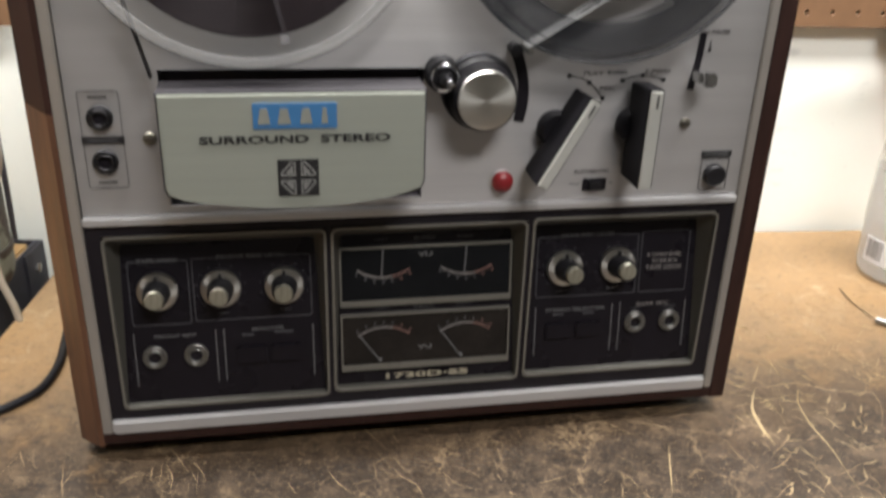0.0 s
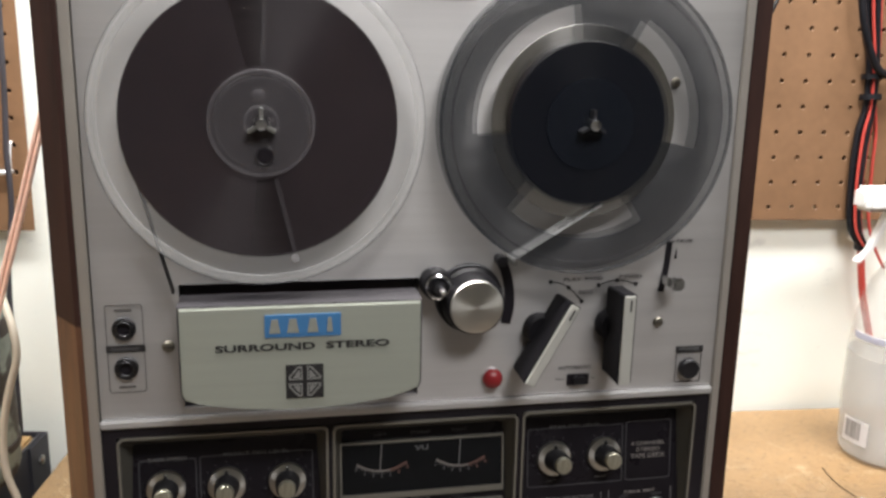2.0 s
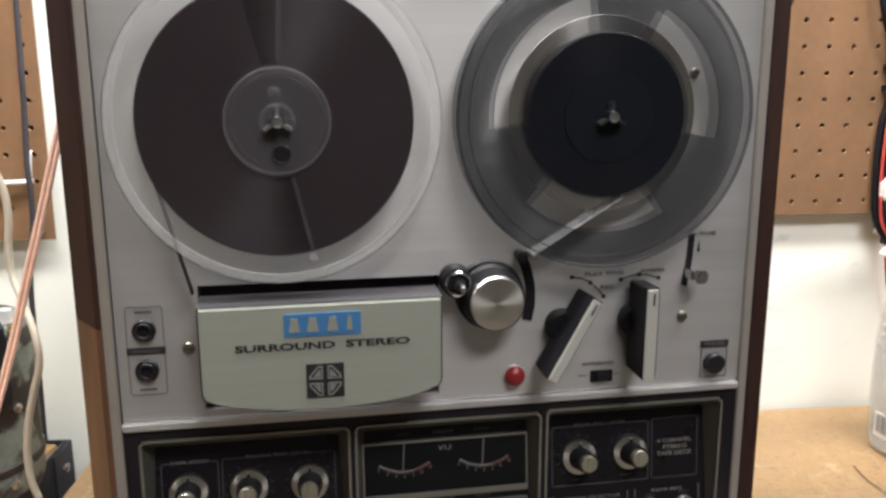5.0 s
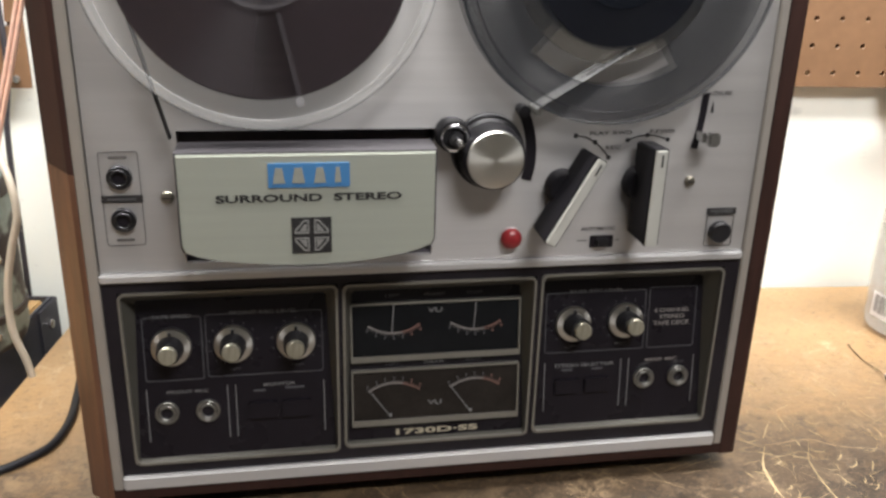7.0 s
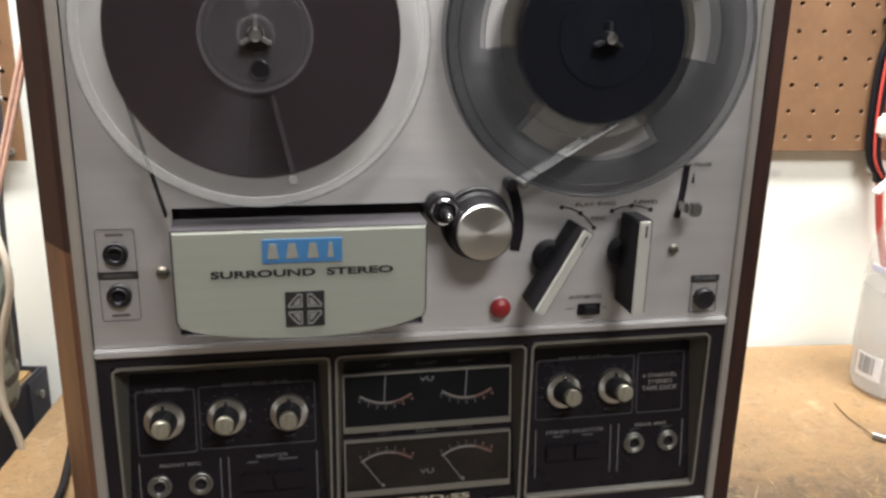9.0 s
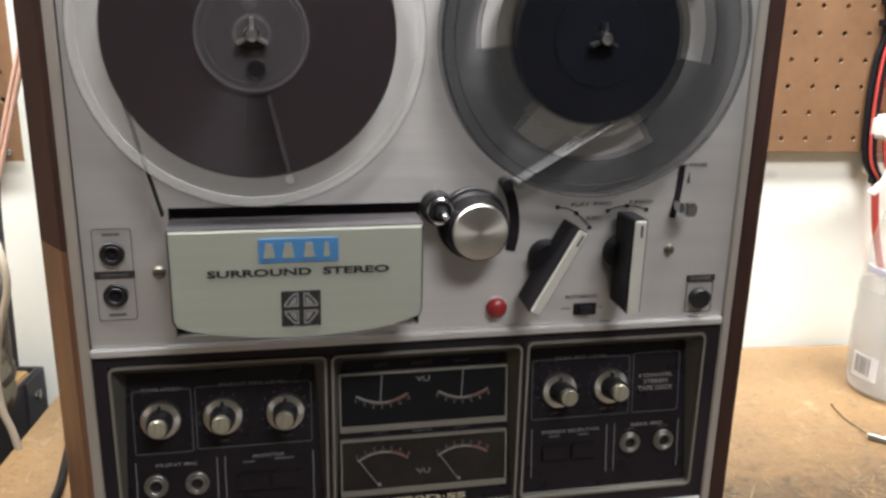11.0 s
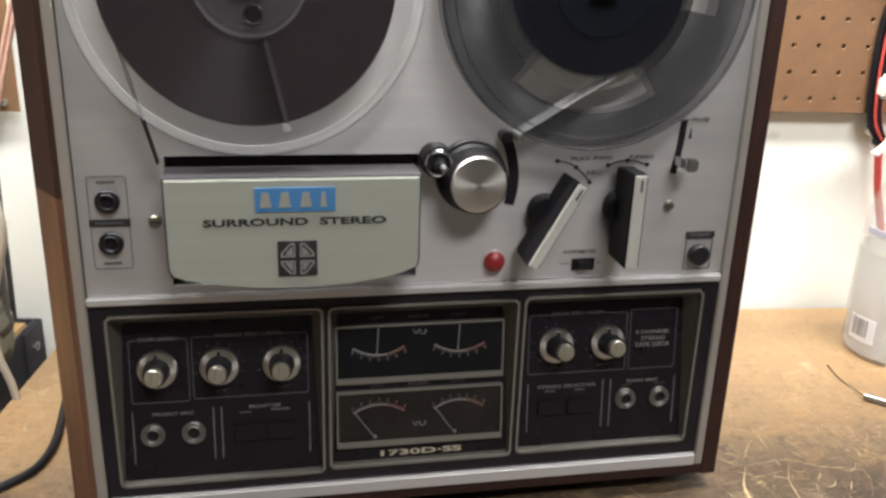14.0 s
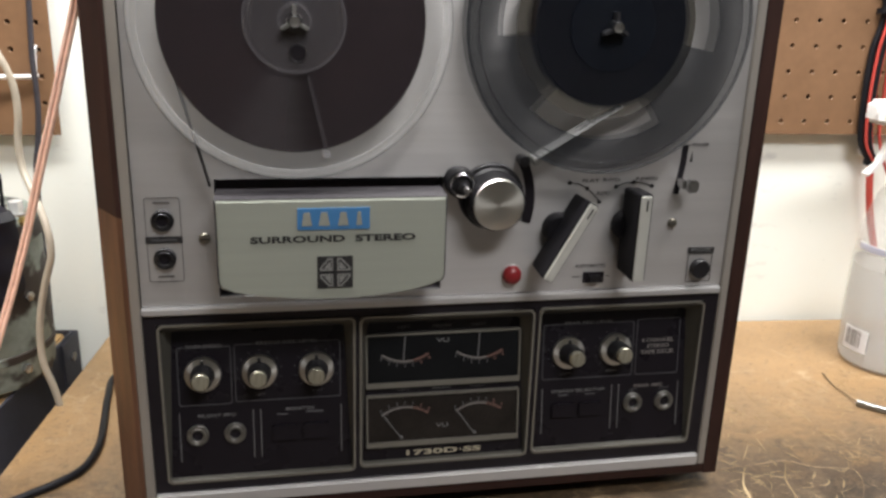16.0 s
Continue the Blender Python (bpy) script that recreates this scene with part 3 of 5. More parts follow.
def pegboard(name, x0, x1, z0, z1, holes, label, s=0.0127):
    """Hardboard sheet with drilled holes on a one-inch grid, each hole a dark countersunk ring set in the face."""
    root = thing(name, ((x0 + x1) / 2, 0.300, z0), label, "pegboard", kind="structure")
    yf, yb, r = 0.2940, 0.2980, 0.0021
    bm = bmesh.new()
    cells = set()
    for hx, hz in holes:
        cells.add((round(hx, 5), round(hz, 5)))
    seg = 12
    for hx, hz in cells:
        sq = []
        for k in range(seg):
            a = 2 * math.pi * k / seg + math.pi / 4
            c, d = math.cos(a), math.sin(a)
            m = s / max(abs(c), abs(d))
            sq.append((hx + c * m, hz + d * m))
        rows = []
        for loop, y in ((sq, yf), ([(hx + (r + 0.0006) * math.cos(2 * math.pi * k / seg + math.pi / 4), hz + (r + 0.0006) * math.sin(2 * math.pi * k / seg + math.pi / 4)) for k in range(seg)], yf),
                        ([(hx + r * math.cos(2 * math.pi * k / seg + math.pi / 4), hz + r * math.sin(2 * math.pi * k / seg + math.pi / 4)) for k in range(seg)], yf + 0.0008),
                        ([(hx + r * math.cos(2 * math.pi * k / seg + math.pi / 4), hz + r * math.sin(2 * math.pi * k / seg + math.pi / 4)) for k in range(seg)], yb)):
            rows.append([bm.verts.new((x, y, z)) for x, z in loop])
        for a, b in zip(rows, rows[1:]):
            for k in range(seg):
                bm.faces.new((a[k], a[(k + 1) % seg], b[(k + 1) % seg], b[k]))
    gx0, gx1 = min(c[0] for c in cells) - s, max(c[0] for c in cells) + s
    gz0, gz1 = min(c[1] for c in cells) - s, max(c[1] for c in cells) + s
    for a0, a1, b0, b1 in ((x0, gx0, z0, z1), (gx1, x1, z0, z1), (gx0, gx1, z0, gz0), (gx0, gx1, gz1, z1)):
        if a1 - a0 > 1e-4 and b1 - b0 > 1e-4:
            bm.faces.new([bm.verts.new(p) for p in ((a0, yf, b0), (a1, yf, b0), (a1, yf, b1), (a0, yf, b1))])
    for q in (((x0, yf, z0), (x1, yf, z0), (x1, yb, z0), (x0, yb, z0)), ((x0, yf, z0), (x0, yf, z1), (x0, yb, z1), (x0, yb, z0)),
              ((x1, yf, z0), (x1, yf, z1), (x1, yb, z1), (x1, yb, z0)), ((x0, yf, z1), (x1, yf, z1), (x1, yb, z1), (x0, yb, z1))):
        bm.faces.new([bm.verts.new(p) for p in q])
    bmesh.ops.remove_doubles(bm, verts=bm.verts, dist=2e-5)
    part("sheet", bm, M_PEG, root, smooth=False)
    # added dark filler: its colour gives the shade seen through the holes
    part("backing", box(x0 + 0.004, x1 - 0.004, 0.2984, 0.3078, z0 + 0.018, z1 - 0.004), M_GAPSHADE, root, "dark filler standing for the shade behind the board")
    return on_wall(root)


S, SL = 0.0254, 0.0245
pegboard("pegboard", 0.18, 0.80, 0.2132, 0.78, [(0.4069 + S * i, 0.2264 + S * j) for i in range(-8, 15) for j in range(21)],
         "tan hardboard pegboard on the wall with rows of holes")
pegboard("pegboard", -0.80, -0.3131, 0.2050, 0.78, [(-0.3222 - SL * i, 0.2350 + SL * j) for i in range(18) for j in range(21)],
         "tan hardboard pegboard with a steel hook", SL / 2)

# workbench: left edge runs a little askew
bench = thing("workbench", (0.3, 0.0, -0.9), "worn tan workbench with scratched and grimy top", "workbench")
bm = bmesh.new()
_pts = [(-0.382, -0.40), (1.3, -0.40), (1.3, 0.2337), (-0.2815, 0.3523)]
_lo, _hi = [bm.verts.new((x, y, -0.035)) for x, y in _pts], [bm.verts.new((x, y, 0.0)) for x, y in _pts]
bm.faces.new(_lo), bm.faces.new(_hi)
for k in range(4):
    bm.faces.new((_lo[k], _lo[(k + 1) % 4], _hi[(k + 1) % 4], _hi[k]))
bmesh.ops.bevel(bm, geom=[e for e in bm.edges if e.verts[0] in _hi and e.verts[1] in _hi], offset=0.002, segments=2, affect="EDGES")
part("tabletop", bm, M_TABLE, bench)
for lx in (-0.30, 1.22):
    for ly in (-0.36, 0.22):
        part("leg", box(lx, lx + 0.07, ly, ly + 0.07, -0.90, -0.036, 0.004), M_BOARD, bench)


def scratches(count, seed):
    """Many fine curved scratches, each a very low raised burr on the bench top."""
    rng = random.Random(seed)
    bm = bmesh.new()

    def one(x, y, ang, length, bend, w):
        n = 10
        row = []
        for k in range(n + 1):
            u = k / n
            a = ang + bend * (u - 0.5)
            x += math.cos(a) * length / n
            y += math.sin(a) * length / n
            ww = w * (0.25 + math.sin(math.pi * u) * 0.75) / 2 * rng.uniform(0.6, 1.2)
            row.append((bm.verts.new((x - math.sin(a) * ww, y + math.cos(a) * ww, 0.0003)), bm.verts.new((x + math.sin(a) * ww, y - math.cos(a) * ww, 0.0003))))
        for (a0, b0), (a1, b1) in zip(row, row[1:]):
            bm.faces.new((a0, b0, b1, a1))
    for _ in range(count):
        y = rng.uniform(-0.20, 0.13) if rng.random() < 0.85 else rng.uniform(0.1, 0.25)
        x = rng.uniform(-0.26, 0.55)
        ang = rng.choice((-1.1, -0.9, -1.4, 0.3, 2.1)) + rng.gauss(0, 0.35)
        one(x, y, ang, rng.uniform(0.003, 0.05) * rng.uniform(0.2, 1), rng.gauss(0, 0.6), rng.uniform(0.00015, 0.0006))
    return bm


def gouge(points, w):
    """One long scratch along the points, widest in its upper half and fading to a hair."""
    path = smooth_path([(x, y, 0) for x, y in points], 6)
    bm = bmesh.new()
    row = []
    for k, p in enumerate(path):
        u = k / (len(path) - 1)
        d = (path[min(k + 1, len(path) - 1)] - path[max(k - 1, 0)]).normalized()
        ww = w * (0.10 + 0.90 * math.sin(math.pi * u) ** 1.3) * (0.75 + 0.25 * math.sin(k * 2.3)) / 2
        row.append([bm.verts.new((p.x - d.y * ww * q, p.y + d.x * ww * q, 0.0004 - 0.0002 * abs(q))) for q in (-1, 0, 1)])
    for a, b in zip(row, row[1:]):
        for q in (0, 1):
            bm.faces.new((a[q], a[q + 1], b[q + 1], b[q]))
    return bm


part("scratch", gouge([(0.269, 0.053), (0.259, 0.04), (0.249, 0.027)], 0.0011), M_SCRATCH, bench, "pale scratch")
part("scratch", gouge([(0.247, 0.02), (0.234, -0.001), (0.23, -0.016), (0.228, -0.029), (0.228, -0.042)], 0.0031), M_SCRATCH, bench, "broad pale gouge")
part("scratch", gouge([(0.285, 0.025), (0.277, 0.012), (0.27, -0.0), (0.266, -0.016), (0.264, -0.029), (0.263, -0.052), (0.259, -0.076), (0.255, -0.098)], 0.0011), M_SCRATCH, bench, "long pale curved scratch")
part("scratch", gouge([(0.28, 0.079), (0.279, 0.058), (0.277, 0.043), (0.276, 0.033)], 0.0011), M_SCRATCH, bench, "pale scratch")
part("scratch", gouge([(0.223, 0.018), (0.241, 0.021), (0.259, 0.022), (0.284, 0.024), (0.301, 0.013), (0.323, 0.007), (0.332, 0.003), (0.327, -0.014), (0.31, -0.038)], 0.0013), M_SCUFF, bench, "faint arched scratch")
part("scratch", gouge([(0.157, -0.033), (0.148, -0.056), (0.139, -0.08)], 0.0011), M_SCRATCH, bench, "pale scratch")
part("scratch", gouge([(0.277, 0.1), (0.273, 0.091), (0.271, 0.085)], 0.001), M_SCRATCH, bench, "pale scratch")


def nicks(n, seed, x0, x1, y0, y1):
    """Short pale nicks and drag marks, thickest towards the front of the top."""
    rng = random.Random(seed)
    bm = bmesh.new()
    for _ in range(n):
        x, y = rng.uniform(x0, x1), y0 + (y1 - y0) * rng.random() ** 1.25
        a, length, bow = rng.choice((-1.2, -0.9, -1.5, 0.35, 0.6)) + rng.gauss(0, 0.3), rng.uniform(0.003, 0.018), rng.gauss(0, 0.6)
        pts = [(x, y)]
        for q in range(3):
            a += bow * rng.uniform(-0.2, 1)
            pts.append((pts[-1][0] + math.cos(a) * length / 3, pts[-1][1] + math.sin(a) * length / 3))
        one = gouge(pts, rng.uniform(0.0003, 0.0014))
        m = bpy.data.meshes.new("tmp")
        one.to_mesh(m)
        one.free()
        bm.from_mesh(m)
        bpy.data.meshes.remove(m)
    return bm


_sn = part("scratch", nicks(420, 12, 0.215, 0.46, -0.13, 0.16), M_SCRATCH, bench, "short pale nicks in the bench top")
_sn["kind"] = "stuff"
_sc = part("scratch", scratches(900, 4), M_SCUFF, bench, "dull curved scratches in the bench top")
_sc["kind"] = "stuff"


# ---------------------------------------------------------------- tape deck
deck = thing("tape_deck", (0, 0.1, 0.0), "vintage silver and black reel-to-reel tape deck in walnut case", "tape deck")
ZB, ZT, YB = 0.012, 0.462, 0.215


def case_flat(z_in, z_out, x0, x1):
    s = 0.0015 if z_out > z_in else -0.0015
    loop = [(z_in, -0.001), (z_out - s, -0.001), (z_out, 0.0005), (z_out, YB), (z_in, YB)]
    return loft([[(x0, y, z) for z, y in loop], [(x1, y, z) for z, y in loop]], cap=True)


# upper part of one side is dark, its foot lighter brown below a slanting line
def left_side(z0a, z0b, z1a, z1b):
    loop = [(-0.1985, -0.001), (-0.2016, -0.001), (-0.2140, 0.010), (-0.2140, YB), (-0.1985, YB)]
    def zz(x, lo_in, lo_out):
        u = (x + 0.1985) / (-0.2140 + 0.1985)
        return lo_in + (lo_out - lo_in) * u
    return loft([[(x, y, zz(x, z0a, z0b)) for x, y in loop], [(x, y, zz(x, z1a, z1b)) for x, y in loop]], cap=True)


part("side_board", left_side(0.2195, 0.2245, ZT, ZT), M_WALNUT, deck, "dark upper part of the walnut board")
part("side_board", left_side(ZB, ZB, 0.2193, 0.2243), M_BROWNWOOD, deck, "lighter brown lower part of the board")
part("side_board", box(0.1985, 0.2096, -0.001, YB, ZB, ZT, 0.0006), M_WALNUT, deck, "dark walnut board")
part("bottom_board", case_flat(0.0205, ZB + 0.0002, -0.1984, 0.1984), M_WALNUT, deck, "dark walnut board")
part("top_board", case_flat(0.453, ZT, -0.1984, 0.1984), M_WALNUT, deck, "dark walnut board")
part("back_panel", box(-0.198, 0.198, YB - 0.012, YB - 0.004, 0.022, 0.452), M_PLASTIC, deck)
for fx in (-0.17, 0.17):
    for fy in (0.03, 0.18):
        part("rubber_foot", lathe([(0, 0.0), (0.011, 0.0), (0.0125, 0.003), (0.0125, ZB + 0.0002), (0, ZB + 0.0002)], (fx, fy, 0.0), 24, "z"), M_RUBBER, deck)
part("side_strip", box(-0.1984, -0.1925, -0.0015, 0.006, 0.0205, 0.4528, 0.0008), M_STRIP, deck, "narrow aluminium strip")
part("side_strip", box(0.1925, 0.1984, -0.0015, 0.006, 0.0205, 0.4528, 0.0008), M_STRIP, deck, "narrow aluminium strip")

# upper face plate, with the opening for the heads
X0, X1, Z0, Z1 = -0.1915, 0.1920, 0.1630, 0.4528
HX0, HX1, HZ0, HZ1 = -0.1450, -0.0056, 0.1672, 0.2425
_o, _i = [(X0, Z0), (X1, Z0), (X1, Z1), (X0, Z1)], [(HX0, HZ0), (HX1, HZ0), (HX1, HZ1), (HX0, HZ1)]
part("face_plate", frame_ring(_o, _i, 0.004, 0.0), M_PANEL, deck, "brushed aluminium face plate")
part("head_recess", join(box(HX0 - 0.002, HX1 + 0.002, 0.018, 0.020, HZ0 - 0.002, HZ1 + 0.002), box(HX0 - 0.002, HX0, 0.0042, 0.018, HZ0, HZ1),
                         box(HX1, HX1 + 0.002, 0.0042, 0.018, HZ0, HZ1), box(HX0, HX1, 0.0042, 0.018, HZ1, HZ1 + 0.002), box(HX0, HX1, 0.0042, 0.018, HZ0 - 0.002, HZ0)), M_RECESS, deck, "black recess for the tape heads")
part("groove", box(-0.1924, -0.1885, 0.0046, 0.0060, 0.03, 0.4528), M_BLACK, deck)
part("trim_bar", box(-0.1922, 0.1922, -0.003, 0.004, 0.1572, 0.1625, 0.001), M_TRIM, deck, "bright aluminium bar")
part("trim_bar", box(-0.1922, 0.1922, -0.003, 0.004, 0.0207, 0.0301, 0.0012), M_TRIM, deck, "bright aluminium bar")

# tape head cover
_bot = [(-0.1435 + 0.135 * k / 16, 0.1835 - 0.0088 * (1 - (2 * k / 16 - 1) ** 2) ** 0.9) for k in range(17)]
_bot[0], _bot[-1] = (-0.1420, 0.1835), (-0.0100, 0.1840)
_face = [(-0.0085, 0.2375), (-0.1435, 0.2375), (-0.1435, 0.1875)] + _bot + [(-0.0085, 0.1880)]
cover = part("head_cover", prism(_face, -0.004, -0.0285), material("cover_body", (0.055, 0.051, 0.056), 0.42, 0.3, 0.08, 30), deck, "dark grey metal head cover")
_inner = [(-0.0760 + (x + 0.0760) * 0.985, 0.2085 + (z - 0.2085) * 0.972) for x, z in _face]
part("cover_face", prism(_inner, -0.0286, -0.0305, 0.0007), M_COVER, cover, "pale silver front")
part("badge", prism(rrect(-0.097, -0.055, 0.219, 0.232, 0.0006), -0.0305, -0.0311), M_BLUE, cover, "blue badge with pale shapes")
for bx, bw in ((-0.0915, 0.0062), (-0.0815, 0.0066), (-0.0705, 0.0062), (-0.0612, 0.0034)):
    part("badge_mark", prism([(bx - bw / 2, 0.2215), (bx + bw / 2, 0.2215), (bx + bw * 0.28, 0.2296), (bx - bw * 0.28, 0.2296)], -0.0311, -0.0314), M_BADGEMARK, cover)
part("lettering", words("SURROUND", -0.0967, 0.2134, 0.0042, -0.0305, 0.0545, bold=0.032), M_INK, cover, "black words on the cover")
part("lettering", words("STEREO", -0.0455, 0.2134, 0.0042, -0.0305, 0.0360, bold=0.032), M_INK, cover, "black words on the cover")
part("emblem", prism(rrect(-0.086, -0.065, 0.1825, 0.2025, 0.0003), -0.0305, -0.0310), M_INK, cover, "black square emblem")
EX, EZ = -0.0755, 0.1925
for sx in (-1, 1):
    for sz in (-1, 1):
        q = [(EX + sx * 0.0013, EZ + sz * 0.0011), (EX + sx * 0.0090, EZ + sz * 0.0011), (EX + sx * 0.0090, EZ + sz * 0.0030), (EX + sx * 0.0040, EZ + sz * 0.0088), (EX + sx * 0.0013, EZ + sz * 0.0088)]
        g = [(EX + sx * 0.0021, EZ + sz * 0.0019), (EX + sx * 0.0080, EZ + sz * 0.0019), (EX + sx * 0.0080, EZ + sz * 0.0028), (EX + sx * 0.0036, EZ + sz * 0.0079), (EX + sx * 0.0021, EZ + sz * 0.0079)]
        part("emblem_mark", frame_ring(q, g, -0.0310, -0.0313), M_EMBLEM, cover)
        part("emblem_mark", prism([(EX + sx * 0.0026, EZ + sz * 0.0024), (EX + sx * 0.0066, EZ + sz * 0.0024), (EX + sx * 0.0034, EZ + sz * 0.0066), (EX + sx * 0.0026, EZ + sz * 0.0066)], -0.0310, -0.0313), M_EMBLEM, cover)


def jack(cx, cz, r, y, parent, name="jack", mat=None, m=None):
    a = ring(cx, cz, r * 0.78, r, y, y - 0.0026)
    b = ring(cx, cz, r * 0.54, r * 0.72, y, y - 0.0034)
    h = disc(cx, cz, r * 0.80, y - 0.0002, y - 0.0008)
    if m is not None:
        turn(a, m), turn(b, m), turn(h, m)
    j = part(name, a, mat or M_SOCKET, parent, "chrome jack socket")
    part("inner_ring", b, mat or M_SOCKET, j)
    part("socket_hole", h, M_BLACK, j)
    return j


# headphone sockets
part("printed_frame", outline(-0.1858, -0.1652, 0.2055, 0.2322, 0.0004, 0.0), M_LINE, deck)
part("printed_frame", outline(-0.1858, -0.1652, 0.1790, 0.2045, 0.0004, 0.0), M_LINE, deck)
part("printed_band", box(-0.1862, -0.1648, -0.0006, 0.0, 0.2037, 0.2078), M_INK, deck)
part("printed_bar", box(-0.1832, -0.1682, -0.0008, -0.0005, 0.2051, 0.2063), M_DIM, deck)
for cz, bz in ((0.2180, 0.2288), (0.1940, 0.1824)):
    jack(-0.1757, cz, 0.0066, 0.0, deck, mat=M_DARKCHROME)
    part("printed_bar", box(-0.1805, -0.1712, -0.0004, 0.0, bz - 0.0007, bz + 0.0007), M_LINE, deck)


def screw(cx, cz, r, y):
    s = part("screw", lathe([(0, y), (r, y), (r, y - 0.0010), (r * 0.75, y - 0.0022), (0, y - 0.0027)], (cx, 0, cz), 24), M_SCREW, deck, "small round-headed screw")
    part("slot", box(cx - r * 0.7, cx + r * 0.7, y - 0.0029, y - 0.0024, cz - 0.0003, cz + 0.0003), M_BLACK, s)


screw(-0.1520, 0.2062, 0.0036, 0.0)
screw(0.1510, 0.2085, 0.0033, 0.0)
screw(0.1500, 0.3600, 0.0030, 0.0)

# capstan cover knob and pinch roller cap
KX, KZ = 0.0257, 0.2286
knob = part("capstan_knob", lathe([(0, 0), (0.0205, 0), (0.0205, -0.004), (0.0186, -0.006), (0.0180, -0.0160), (0.0170, -0.0192), (0.0163, -0.0197)], (KX, 0, KZ), 64), M_PLASTIC, deck, "round black-edged knob")
part("knob_cap", lathe([(0.0163, -0.0196), (0.0157, -0.0204), (0.0150, -0.0206), (0, -0.0206)], (KX, 0, KZ), 64), M_SPUN, knob, "spun aluminium cap")
part("knob_base", ring(KX - 0.0010, KZ + 0.0016, 0.0160, 0.0208, 0.0, -0.0042), M_DARKCHROME, knob, "dark chrome base ring")
pin = part("pinch_roller", lathe([(0, 0), (0.0092, 0), (0.0092, -0.0115), (0.0088, -0.0130), (0, -0.0130)], (0.0035, 0, 0.2402), 40), M_PLASTIC, deck, "black roller with chrome fittings")
part("roller_ring", lathe([(0.0058, -0.0130), (0.0080, -0.0130), (0.0078, -0.0145), (0.0068, -0.0152), (0.0058, -0.0145)], (0.0035, 0, 0.2402), 40), M_CHROME, pin, "chrome ring")
part("roller_cap", lathe([(0, -0.0130), (0.0040, -0.0130), (0.0038, -0.0165), (0, -0.0170)], (0.0042, 0, 0.2396), 28), M_DARKCHROME, pin)
part("roller_shaft", turn(lathe([(0, 0), (0.0020, 0), (0.0020, -0.0085), (0.0013, -0.0095), (0, -0.0095)], (0, 0, 0), 20), Matrix.Translation((0.0046, -0.0160, 0.2392))), M_CHROME, pin, "chrome shaft")
part("roller_band", ring(0.0035, 0.2402, 0.0090, 0.0096, -0.002, -0.005), M_DARKCHROME, pin)

# tension arm slot
part("arm_slot", strip([(0.0430, 0.2545), (0.0475, 0.2460), (0.0505, 0.2340), (0.0510, 0.2220), (0.0490, 0.2115)], 0.0062, 0.0, 0.0006), M_BLACK, deck, "curved black slot")
part("tension_roller", lathe([(0, -0.0004), (0.0030, -0.0004), (0.0030, -0.009), (0.0034, -0.0095), (0.0034, -0.0105), (0, -0.011)], (0.0432, 0, 0.2535), 24), M_PLASTIC, deck)

part("tape_guide", lathe([(0, -0.0004), (0.0016, -0.0004), (0.0016, -0.006), (0.0020, -0.0065), (0.0020, -0.0180), (0.0016, -0.0190), (0, -0.0192)], (0.0488, 0, 0.2545), 24), M_SOCKET, deck, "bright steel tape guide")
lamp = part("indicator", lathe([(0.0064, 0), (0.0064, -0.0022), (0.0052, -0.0044), (0.0028, -0.0056), (0, -0.006)], (0.0418, 0, 0.1757), 32), M_RED, deck, "round red record lamp, unlit")
part("bezel", ring(0.0418, 0.1757, 0.0063, 0.0070, 0.0, -0.0010), M_TRIM, lamp)


def lever(cx, cz, length, tilt, w):
    """Bar lever on a round hub, black sides and a silver front strip with a short black mark."""
    m = Matrix.Translation((cx, 0, cz)) @ Matrix.Rotation(radians(tilt), 4, "Y")
    h = length / 2
    body = loft([[(-w * 0.62, -0.004, -h + 0.001), (w * 0.62, -0.004, -h + 0.001), (w * 0.62, -0.004, h - 0.001), (-w * 0.62, -0.004, h - 0.001)],
                 [(-w * 0.52, -0.0285, -h), (w * 0.52, -0.0285, -h), (w * 0.52, -0.0285, h), (-w * 0.52, -0.0285, h)]], cap=True)
    bmesh.ops.bevel(body, geom=body.edges[:], offset=0.0008, segments=2, affect="EDGES")
    lv = part("lever", turn(body, m), M_LEVER, deck, "black lever with a silver front strip")
    part("hub", lathe([(0, 0), (0.0105, 0), (0.0105, -0.006), (0.0090, -0.0085), (0, -0.0085)], (cx, 0, cz + 0.002), 40), M_LEVER, lv)
    part("front_strip", turn(box(-w * 0.46, w * 0.36, -0.0302, -0.0284, -h + 0.0006, h - 0.0006, 0.0005), m), M_LEVERFACE, lv, "silver strip")
    part("pointer", turn(box(-0.0005, 0.0005, -0.0305, -0.0301, h - 0.010, h - 0.003), m), M_INK, lv)
    return lv


lever(0.0708, 0.2055, 0.0565, 29.0, 0.0074)
lever(0.1182, 0.2068, 0.0575, 0.5, 0.0086)
part("printed_arc", strip([(0.0772, 0.2372), (0.0835, 0.2362), (0.0892, 0.2332), (0.0945, 0.2285), (0.0982, 0.2240)], 0.0007, 0.0), M_INK, deck)
part("printed_arc", strip([(0.1090, 0.2342), (0.1150, 0.2364), (0.1210, 0.2370), (0.1275, 0.2362), (0.1338, 0.2342)], 0.0007, 0.0), M_INK, deck)
for cx, cz in ((0.0772, 0.2372), (0.0892, 0.2332), (0.0982, 0.2240), (0.1090, 0.2342), (0.1210, 0.2370), (0.1338, 0.2342)):
    part("printed_dot", disc(cx, cz, 0.0014, 0.0, -0.0004, 0.0001, 16), M_INK, deck)
